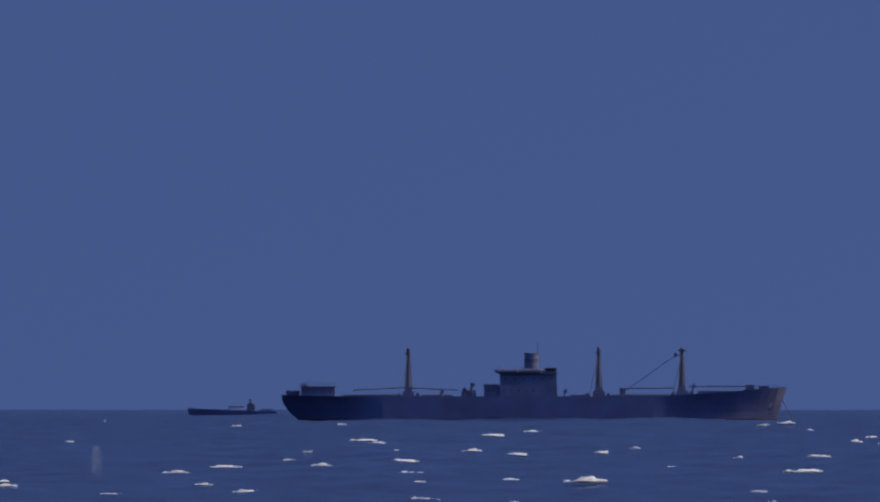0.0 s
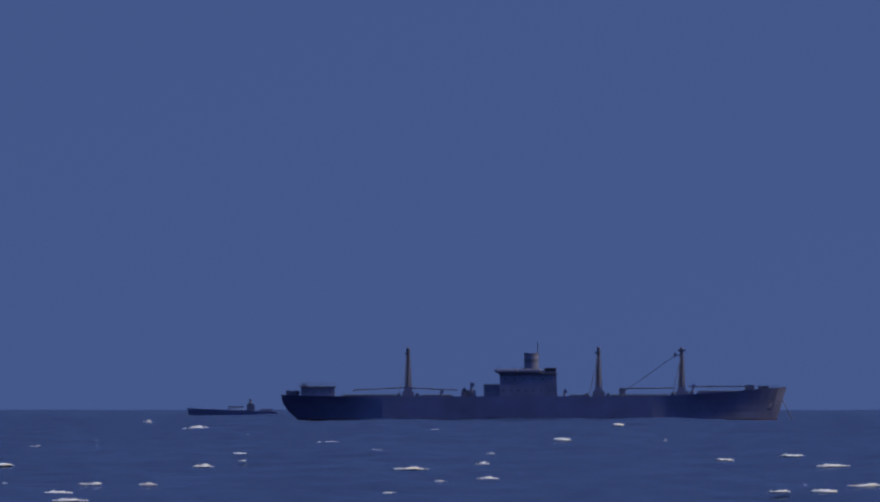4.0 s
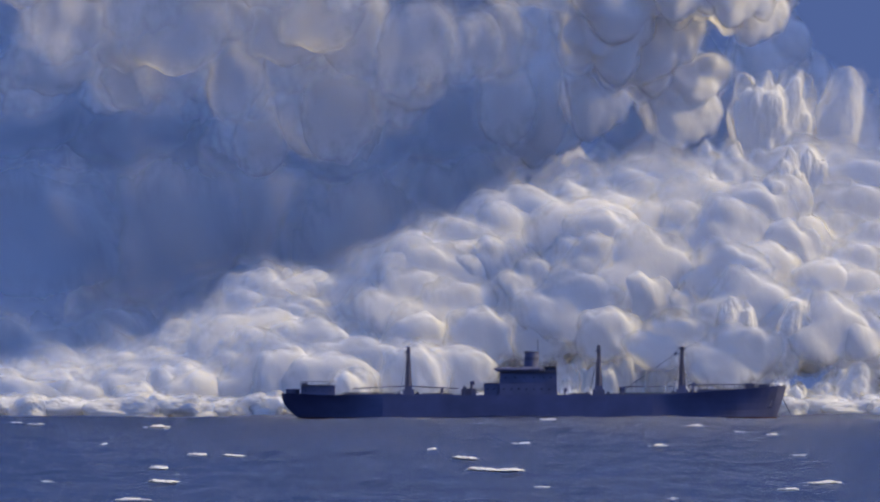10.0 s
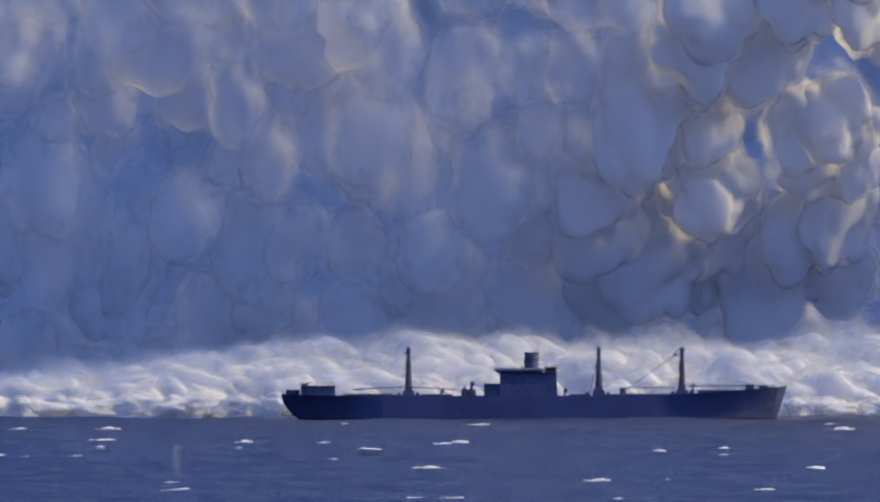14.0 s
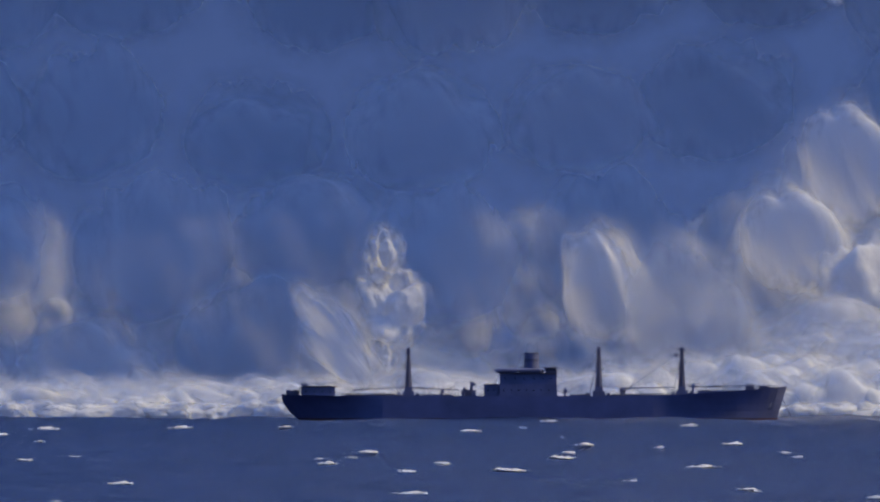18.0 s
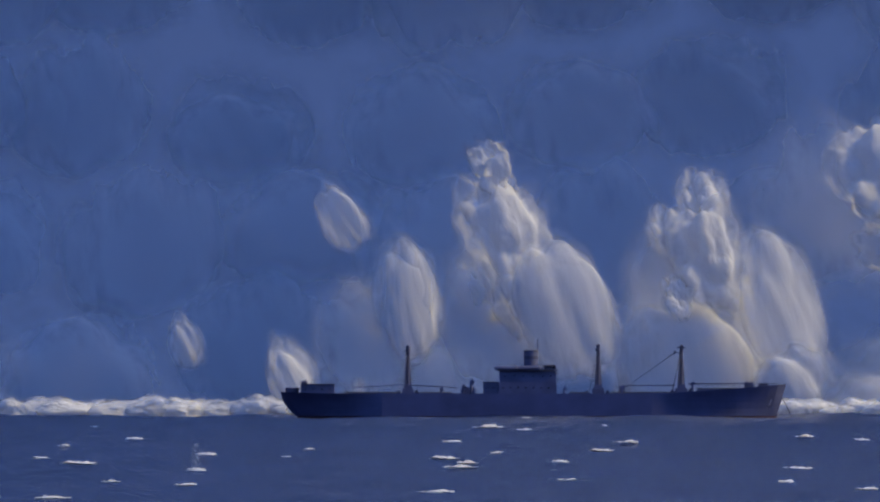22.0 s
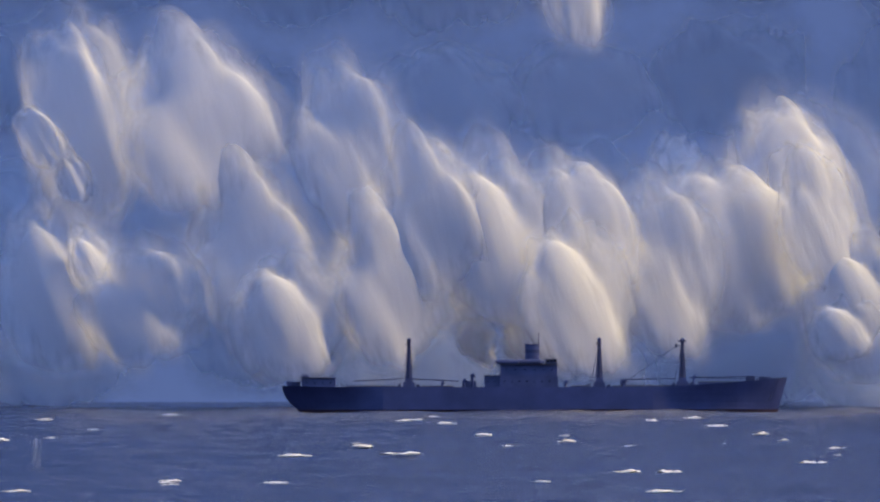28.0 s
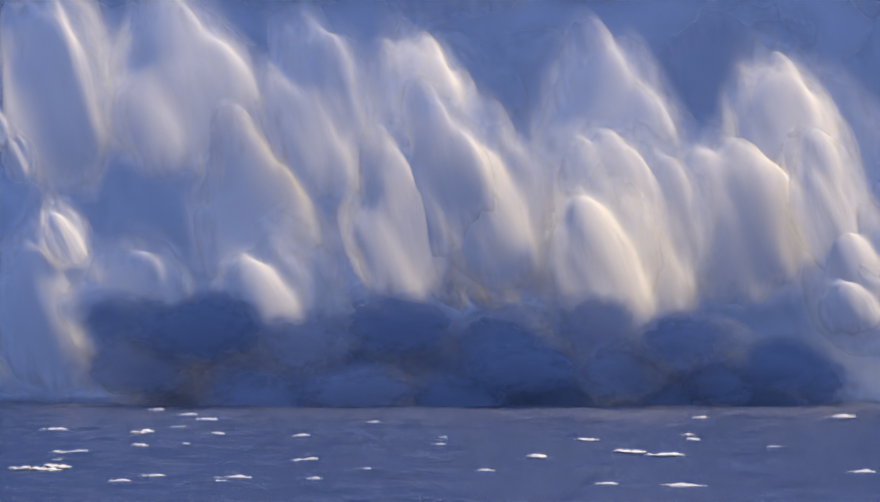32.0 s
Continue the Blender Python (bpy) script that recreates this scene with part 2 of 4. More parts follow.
def build_hull(ship):
    levels = (-3.0, -0.6, 0.35, 0.9, 2.2, 4.0, 5.4)
    stations = [i / 60 for i in range(61)]
    verts, faces, ring = [], [], []
    for u in stations:
        ids = []
        x = -67.0 + 134.3 * u
        deck, line, sheer = hull_section(x)
        for k, z in enumerate((*levels, sheer)):
            f = max(0.0, min(1.0, z / sheer))
            rake = -2.6 * (1 - f) * max(0, (u - 0.9) / 0.1) + 4.6 * (1 - f) ** 2.2 * max(0, (0.1 - u) / 0.1)
            half = (line * (1 - f ** 1.6) + deck * f ** 1.6) * (1 if z > 0 else 0.9) + 0.05
            ids.append((len(verts), len(verts) + 1))
            verts += [(x + rake, -half, z), (x + rake, half, z)]
        ring.append(ids)
    n = len(levels) + 1
    for a, b in zip(ring, ring[1:]):
        for k in range(n - 1):
            faces.append((a[k][0], b[k][0], b[k + 1][0], a[k + 1][0]))
            faces.append((b[k][1], a[k][1], a[k + 1][1], b[k + 1][1]))
        faces.append((a[0][1], b[0][1], b[0][0], a[0][0]))
    for ids, flip in ((ring[0], True), (ring[-1], False)):
        for k in range(n - 1):
            f = (ids[k][0], ids[k][1], ids[k + 1][1], ids[k + 1][0])
            faces.append(f[::-1] if flip else f)
    me = mesh_of("hull", verts, faces, HULL)
    me.materials.append(RED)
    for p in me.polygons:
        if p.center.z < 0.4:
            p.material_index = 1
    ob = new("hull", me)
    ob.parent = ship
    tagged(ob, "dark grey riveted steel hull with a raked bow")
    bm = bmesh.new()
    rows = []
    for u in stations:
        deck, line, sheer = hull_section(-67.0 + 134.3 * u)
        rows.append([bm.verts.new((-67.0 + 134.3 * u, s * (deck - 0.15), sheer - 0.55)) for s in (-1, 1)])
    for a, b in zip(rows, rows[1:]):
        bm.faces.new((a[0], b[0], b[1], a[1]))
    part("deck", bm, DECK, ship, "dark weather deck")
    for side in (-1, 1):  # plate strakes standing a little proud of the side
        for z in (2.3, 4.1):
            bm = bmesh.new()
            last = None
            for u in stations[7:53]:
                x = -67.0 + 134.3 * u
                deck, line, sheer = hull_section(x)
                pair = []
                for dz in (0, 0.22):
                    f = (z + dz) / sheer
                    half = line * (1 - f ** 1.6) + deck * f ** 1.6 + 0.05
                    pair.append(bm.verts.new((x, side * (half + 0.05), z + dz)))
                if last:
                    bm.faces.new((last[0], pair[0], pair[1], last[1]) if side < 0 else (last[0], last[1], pair[1], pair[0]))
                last = pair
            part("rubbing_strake", bm, HULL, ship)


def railing(ship, x0, x1, y, z, posts, height=1.0):
    rail = part("railing", rod((x0, y, z + height), (x1, y, z + height), 0.05, sides=6, bm=rod((x0, y, z + height * 0.5), (x1, y, z + height * 0.5), 0.035, sides=6)), STEEL, ship)
    for i in range(posts):
        x = x0 + (x1 - x0) * i / (posts - 1)
        part("stanchion", rod((x, y, z), (x, y, z + height), 0.05, sides=6), STEEL, rail)


def mast(ship, x, top, house, crosstree):
    base = part("mast_house", box(x - 1.6, x + 1.6, -3.2, 3.2, 5.6, house - 1.0, 0.12), HOUSE, ship, "small deckhouse at the foot of a mast")
    part("mast_house_top", box(x - 1.0, x + 1.0, -2.2, 2.2, house - 1.0, house, 0.1), HOUSE, base)
    pole = part("mast", rod((x, 0, house - 1.2), (x, 0, top), 0.62, 0.48, 14), STEEL, ship, "thick dark steel mast")
    part("mast_cap", rod((x, 0, top), (x, 0, top + 0.35), 0.6, 0.25, 12), STEEL, pole)
    part("mast_band", rod((x, 0, top - 4), (x, 0, top - 3.5), 0.7, 0.7, 14), STEEL, pole)
    for s in (-1, 1):
        part("cargo_boom", rod((x + 0.75 * s, 1.0 * s, house), (x + 0.35 * s, 0.8 * s, top - 2.0), 0.22, 0.15, 8), STEEL, pole)
    if crosstree:
        part("crosstree", box(x - 1.1, x + 1.1, -1.6, 1.6, top - 0.6, top - 0.2, 0.06), STEEL, pole)
        part("lamp_bracket", rod((x, 0, top - 2.2), (x - 1.7, 0, top - 1.4), 0.12, 0.1, 6), STEEL, pole)
        part("masthead_lamp", rod((x - 1.7, 0, top - 2.2), (x - 1.7, 0, top - 1.2), 0.3, 0.3, 10), STEEL, pole)
    else:
        part("crosstree", box(x - 0.85, x + 0.4, -1.2, 1.2, top - 1.5, top - 1.0, 0.05), STEEL, pole)
    for s in (-1, 1):
        part("shroud", rod((x, 0, top - 1), (x - 2.5, 7.5 * s, 6.2), 0.05, 0.05, 5), STEEL, pole)


def ventilator(ship, x, y, z, h):
    v = part("ventilator", rod((x, y, z), (x, y, z + h), 0.32, 0.3, 10), HOUSE, ship)
    part("cowl", rod((x - 0.15, y, z + h - 0.1), (x + 0.55, y, z + h + 0.25), 0.35, 0.6, 12), HOUSE, v)


def winch(ship, x, y, z):
    w = part("winch", box(x - 0.8, x + 0.8, y - 0.6, y + 0.6, z, z + 0.7, 0.08), STEEL, ship)
    part("drum", rod((x, y - 1.0, z + 0.9), (x, y + 1.0, z + 0.9), 0.5, 0.5, 12), STEEL, w)


def build_ship():
    ship = thing("cargo_ship", "dark grey wartime cargo ship moored broadside with three masts", "ship")
    build_hull(ship)
    for x0, x1 in ((-50.5, -36.5), (-30.0, -21.5), (9.5, 15.0), (20.5, 36.0), (43.5, 54.5)):
        z = hull_section((x0 + x1) / 2)[2] - 0.55
        coaming = part("hatch_coaming", box(x0, x1, -3.1, 3.1, z, z + 0.75, 0.05), HOUSE, ship)
        part("hatch_cover", box(x0 + 0.1, x1 - 0.1, -3.0, 3.0, z + 0.75, z + 1.0, 0.08), CANVAS, coaming, "canvas hatch cover")
    # poop house with the after gun tub
    poop = part("poop_house", box(-61.8, -52.8, -5.6, 5.6, 5.9, 8.7, 0.12), HOUSE, ship, "low deckhouse on the stern")
    part("poop_house_roof", box(-62.2, -52.4, -6.0, 6.0, 8.7, 8.9, 0.05), DECK, poop)
    part("gun_tub", rod((-64.0, 0, 6.2), (-64.0, 0, 7.8), 1.7, 1.9, 20), HOUSE, ship)
    for x in (-60.5, -58.3, -56.1, -54.0):
        part("porthole", rod((x, -5.62, 7.4), (x, -5.70, 7.4), 0.2, 0.2, 12), GLASS, poop)
    part("ready_locker", box(-61.6, -60.0, -1, 1, 8.9, 9.5, 0.08), HOUSE, poop)
    railing(ship, -61.9, -52.7, -5.9, 8.9, 7, 0.9)
    mast(ship, -33.3, 18.9, 8.7, False)
    mast(ship, 17.3, 19.1, 8.7, False)
    mast(ship, 39.4, 18.9, 8.8, True)
    # midships house: main block, boat deck, wheelhouse, funnel
    house = part("midships_house", box(-9.2, 6.2, -7.6, 7.6, 5.8, 9.4, 0.12), HOUSE, ship, "three-storey superstructure amidships")
    low = part("after_house", box(-13.2, -9.2, -6.6, 6.6, 5.8, 9.3, 0.12), HOUSE, ship)
    part("after_house_roof", box(-13.4, -9.0, -6.9, 6.9, 9.3, 9.45, 0.04), DECK, low)
    boat_deck = part("boat_deck_house", box(-9.0, 6.1, -6.6, 6.6, 9.4, 12.2, 0.12), HOUSE, ship)
    part("boat_deck_roof", box(-9.4, 6.4, -7.2, 7.2, 12.2, 12.45, 0.05), DECK, boat_deck)
    bridge = part("wheelhouse", box(2.9, 6.0, -5.2, 5.2, 12.45, 13.7, 0.1), HOUSE, ship)
    part("wheelhouse_roof", box(2.7, 6.2, -6.2, 6.2, 13.7, 13.85, 0.04), DECK, bridge)
    part("flying_bridge", box(-2.9, 2.7, -4.2, 4.2, 12.45, 13.1, 0.1), HOUSE, ship)
    for level, owner, y, xs in ((7.8, house, -7.62, (-8, -6, -4, -2, 0, 2, 4)), (10.9, boat_deck, -6.62, (-7.5, -5, -2.5, 0, 2.5, 4.6)), (7.8, low, -6.62, (-12.2, -10.6))):
        for x in xs:
            part("porthole", rod((x, y, level), (x, y - 0.09, level), 0.2, 0.2, 12), GLASS, owner)
    for x in (3.6, 4.5, 5.4):
        part("bridge_window", box(x - 0.3, x + 0.3, -5.26, -5.18, 12.95, 13.45, 0), GLASS, bridge)
    funnel = part("funnel", rod((-0.55, 0, 12.3), (-0.55, 0, 17.3), 1.95, 1.85, 24), HOUSE, ship, "stubby dark funnel")
    part("funnel_cap", rod((-0.55, 0, 17.3), (-0.55, 0, 17.75), 2.0, 1.95, 24), STEEL, funnel, "blackened funnel rim")
    part("funnel_band", rod((-0.55, 0, 15.4), (-0.55, 0, 16.2), 1.99, 1.97, 24), STEEL, funnel)
    part("steam_pipe", rod((1.15, 0, 12.4), (1.15, 0, 20.8), 0.13, 0.1, 8), STEEL, ship, "thin pole beside the funnel")
    for s in (-1, 1):
        for x in (-7.0, -1.0):
            boat = part("lifeboat", rod((x - 2.6, 7.1 * s, 13.0), (x + 2.6, 7.1 * s, 13.0), 0.62, 0.62, 10), HOUSE, ship)
            for e in (-2.6, 2.6):
                part("lifeboat_end", rod((x + e, 7.1 * s, 13.0), (x + e * 1.35, 7.1 * s, 13.25), 0.62, 0.1, 10), HOUSE, boat)
                part("davit", rod((x + e * 0.8, 6.9 * s, 12.4), (x + e * 0.8, 7.3 * s, 14.1), 0.1, 0.08, 6), STEEL, boat)
    # deck gear abaft the house
    part("gear_locker", box(-19.2, -15.4, -2.4, 2.4, 5.7, 7.9, 0.12), HOUSE, ship)
    ventilator(ship, -16.4, -4.0, 5.7, 3.6)
    ventilator(ship, -18.6, -4.0, 5.7, 2.3)
    part("king_post", rod((-16.6, 3.5, 5.7), (-16.6, 3.5, 9.9), 0.3, 0.25, 10), STEEL, ship)
    for x in (-35.8, -30.9, 14.2, 19.8, 37.0, 41.9):
        winch(ship, x, -1.6, hull_section(x)[2] - 0.5)
    for x, h in ((42.3, 2.6), (23.6, 1.9), (-24.5, 1.6), (8.2, 1.8)):
        ventilator(ship, x, -4.5, hull_section(x)[2] - 0.5, h)
    part("cargo_runner", rod((37.7, -0.4, 17.2), (24.2, -2.0, 7.6), 0.09, 0.09, 6), STEEL, ship, "slack wire from the foremast to the deck")
    part("boom_crutch", box(22.8, 24.3, -2.6, -1.4, 5.8, 8.4, 0.1), STEEL, ship)
    part("stowed_boom", rod((24.0, -1.9, 8.35), (37.6, -1.0, 8.5), 0.17, 0.14, 8), STEEL, ship)
    part("stowed_boom", rod((41.2, -1.0, 8.8), (56.5, -1.6, 9.0), 0.17, 0.14, 8), STEEL, ship)
    part("stowed_boom", rod((-48.0, -1.6, 7.9), (-34.2, -1.0, 8.6), 0.17, 0.14, 8), STEEL, ship)
    part("stowed_boom", rod((-32.4, -1.0, 8.5), (-20.2, -1.6, 7.9), 0.17, 0.14, 8), STEEL, ship)
    part("windlass", box(56.2, 58.6, -1.8, 1.8, 7.2, 9.3, 0.15), STEEL, ship)
    part("bow_chock", box(59.8, 62.6, -1.0, 1.0, 7.6, 9.0, 0.12), STEEL, ship)
    railing(ship, 46, 65, -3.2, 8.1, 14, 0.9)
    railing(ship, -51, -36, -8.4, 5.9, 10)
    railing(ship, 23.5, 38, -8.4, 5.9, 10)
    for s in (-1, 1):
        anchor = part("anchor", rod((63.2, 2.8 * s, 4.6), (62.6, 3.4 * s, 3.0), 0.18, 0.18, 8), STEEL, ship)
        part("anchor_fluke", box(62.0, 63.2, 3.4 * s - 0.5, 3.4 * s + 0.5, 2.7, 3.1, 0.08), STEEL, anchor)
    part("mooring_chain", rod((66.2, -1.0, 5.2), (69.3, -1.6, -1.0), 0.12, 0.12, 6), STEEL, ship, "taut mooring chain at the bow")
    return ship


ship = build_ship()


def build_barge():
    """A small instrument barge moored astern, with a low raised bow and a stub mast."""
    b = thing("barge", "low dark barge with a white cabin moored astern of the ship", "boat", (-83.0, 250, 0.3))
    bm = bmesh.new()
    rows = []
    for i in range(13):
        u = i / 12
        half = 2.8 * min(1, u / 0.3) ** 0.6 + 0.1
        top = 2.1 - 1.0 * u
        rows.append([bm.verts.new((-14 + 26 * u + (0.8 * (1 - u) if z > 0 else 1.4), s * half * (0.8 if z < 0 else 1), z)) for s, z in ((-1, -0.8), (-1, top), (1, top), (1, -0.8))])
    for a, c in zip(rows, rows[1:]):
        for k in range(3):
            bm.faces.new((a[k], c[k], c[k + 1], a[k + 1]))
    bm.faces.new(rows[0]), bm.faces.new(rows[-1][::-1])
    bmesh.ops.recalc_face_normals(bm, faces=bm.faces)
    part("barge_hull", bm, HULL, b)
    part("cabin", box(-1.6, 2.6, -1.4, 1.4, 0.8, 2.4, 0.12), WHITE, b, "white painted cabin")
    part("cabin_roof", box(-1.9, 2.9, -1.7, 1.7, 2.4, 2.6, 0.06), HOUSE, b)
    part("stub_mast", rod((4.6, 0, 0.8), (4.6, 0, 4.6), 0.5, 0.35, 8), STEEL, b)
    part("instrument_box", box(3.6, 5.8, -1, 1, 0.8, 3.2, 0.1), STEEL, b)
    part("fuel_drum_rack", box(7.5, 11.0, -1.2, 1.2, 0.6, 1.9, 0.12), HOUSE, b)
    return b


barge = build_barge()


# ---- clumps of spray ----
def ease(v, lo, hi):
    u = min(1.0, max(0.0, (v - lo) / (hi - lo)))
    return u * u * (3 - 2 * u)


def skin(name, level, mat, shape):
    """One closed skin over a sphere of one metre; shape gives the moved point and how densely it covers there."""
    bm = bmesh.new()
    bmesh.ops.create_icosphere(bm, subdivisions=level, radius=1)
    made = [shape(v.co.copy()) for v in bm.verts]
    for v, (c, _) in zip(bm.verts, made):
        v.co = c
    me = bpy.data.meshes.new(name)
    bm.to_mesh(me)
    bm.free()
    me.materials.append(mat)
    me.shade_smooth()
    me.attributes.new("cover", "FLOAT", "POINT").data.foreach_set("value", [max(0.0, k) for _, k in made])
    return me


def clump(name, mat, seed, level, lobes, stretch=1.0, sweep=0.0, rough=0.35, keen=(0, 0)):
    """A lump of spray with heaped lobes, which may sweep upwards, thinning out at its rim, least on the side that keen points to."""
    rnd = random.Random(seed)
    off = Vector((rnd.uniform(-50, 50), rnd.uniform(-50, 50), rnd.uniform(-50, 50)))

    def shape(p):
        q = Vector((p.x, p.y, p.z / stretch))
        r = rough * noise.noise(q * 1.1 + off)
        for freq, amp in lobes:
            d = noise.voronoi(q * freq + off + 0.15 * noise.noise_vector(q * freq * 1.7 + off))[0][0]
            r += amp * (0.40 - 1.5 * d * d)
        way = (p + Vector((0, 0, sweep))).normalized()
        k = 0.25 + 0.75 * ease(p.x * keen[0] + p.z * keen[1], -1, 0.4) if any(keen) else 1
        return p + way * r, k * (1 - math.hypot(p.x, p.z))

    return skin(name, level, mat, shape)


def drape(name, mat, seed, level=5, fold=0.11, fray=0.6):
    """Falling spray: a domed head, folds that run down from it, one clean flank and one that frays, and a foot that dissolves."""
    rnd = random.Random(seed)
    off = Vector((rnd.uniform(-50, 50), rnd.uniform(-50, 50), rnd.uniform(-50, 50)))

    def shape(p):
        line = Vector((p.x * 2.4 + 0.9 * p.z, p.y * 2.0, p.z * 0.7))
        r = 0.26 * noise.noise(p * 1.1 + off) + fold * noise.noise(line + off) + 0.5 * fold * noise.noise(line * 2.3 + off)
        d = noise.voronoi(p * 2.2 + off)[0][0]
        r += 0.16 * ease(p.z, -0.3, 0.6) * (0.4 - 1.5 * d * d)
        c = p * (1 + r)
        if c.z < 0:  # straight sides below the head
            c.x *= 1 + 0.30 * ease(-c.z, 0, 0.8)
        k = (1 - math.hypot(p.x, p.z)) * (1 - fray + fray * ease(p.x, -0.9, 0.3)) * ease(p.z, -0.95, 0.25)
        return c, k * 1.25

    return skin(name, level, mat, shape)


JETS = [clump("spray_jet", SPRAY, 10 + i, 5, ((1.6, 0.42), (3.4, 0.26), (6.5, 0.08)), 2.2, 0.8, 0.35) for i in range(8)]
MASSES = [clump("spray_mass", BILLOW, 40 + i, 5, ((1.5, 0.32), (3.2, 0.16)), 1.7, 0.4, 0.35) for i in range(6)]
BALLS = [clump("spray_billow", BILLOW, 30 + i, 5, ((1.6, 0.36), (3.6, 0.18), (7.0, 0.06)), 1.0, 0.2, 0.35, (0.9, 0.5)) for i in range(6)]
FOAMS = [clump("foam_billow", BILLOW, 20 + i, 4, ((1.5, 0.3), (3.2, 0.14)), 1.0, 0.2, 0.3) for i in range(5)]
LOBES = [clump("cloud_lobe", LOBE, 50 + i, 5, ((1.1, 0.34), (2.4, 0.13)), 0.9, -0.2, 0.3, (0.7, -0.6)) for i in range(6)]
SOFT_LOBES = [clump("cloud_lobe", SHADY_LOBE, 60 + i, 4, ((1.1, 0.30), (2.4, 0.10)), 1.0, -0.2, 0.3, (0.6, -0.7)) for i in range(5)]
DARKS = [clump("dark_jet", SMOKE, 90 + i, 4, ((1.7, 0.5), (4.0, 0.3)), 2.0, 0.8, 0.4) for i in range(3)]
DRAPES = [drape("spray_drape", FALL, 200 + i) for i in range(6)]
DEEPS = [drape("mist_fold", SHADE_MASS, 230 + i, 5, 0.10, 0.3) for i in range(6)]
HAZES = [drape("mist_veil", HAZE, 250 + i, 4) for i in range(5)]
SURGES = [clump("surge_mist", SHADE_SURGE, 150 + i, 4, ((1.3, 0.2), (3.0, 0.08)), 1.3, 0, 0.3) for i in range(5)]
UNSEEN_CROWNS = [clump("unseen_crown_billow", LOBE, 270 + i, 4, ((1.3, 0.4), (2.7, 0.2)), 1.0, 0.2, 0.3) for i in range(3)]
scene.cycles.transparent_max_bounces = 256


def stand(x, z, y):
    """The place y metres behind the ship that lies on the line from the eye through (x, z) in the ship's own plane."""
    f = (4000 + y) / 4000
    return Vector((EYE.x + (x - EYE.x) * f, y, EYE.z + (z - EYE.z) * f))


MOVES = []


def puff(owner, kinds, size, y, rows, seed, lean=0.0, brood=0):
    """A rigid clump under owner, of half sizes size, keyed along rows of (t, x, z[, y]) in the ship's plane, with a brood of
    smaller ones that goes along beside it; MOVES holds the keys."""
    rnd = random.Random(seed)
    pieces = [(size, (0, 0, 0))]
    for i in range(brood):
        a, share, far = rnd.uniform(0, 2 * math.pi), rnd.uniform(0.35, 0.6), rnd.uniform(0.5, 0.85)
        pieces.append(([share * c for c in size], (far * size[0] * math.cos(a), rnd.uniform(-0.9, 0.1) * size[1], far * size[2] * math.sin(a))))
    for dims, (dx, dy, dz) in pieces:
        ob = new(owner["piece"], rnd.choice(kinds))
        ob.parent = owner
        ob.scale = [c * 1.05 for c in dims]
        turn, sway = rnd.uniform(-14, 14), rnd.uniform(-0.25, 0.25) if dx else 0
        keys = []
        for row in rows:
            t, x, z = row[:3]
            p = stand(x + dx + dx * sway * math.sin(t * 0.4), z + dz, (row[3] if len(row) > 3 else y) + dy)
            if z < -size[2]:
                p.z = min(p.z, -size[2] * 1.5)
            keys.append((t, pose(p.x, p.y, p.z, 0, lean) @ pose(0, 0, 0, 0, 0, turn)))
        if keys[0][0] > 0:
            keys.insert(0, (0, keys[0][1]))
        if keys[-1][0] < 32:
            keys.append((32, keys[-1][1]))
        MOVES.append((ob, keys))


def plume(name, piece, label, category):
    ob = thing(name, label, category)
    ob["piece"] = piece
    return ob


MIDDLE = -67.3  # the burst, along the ship


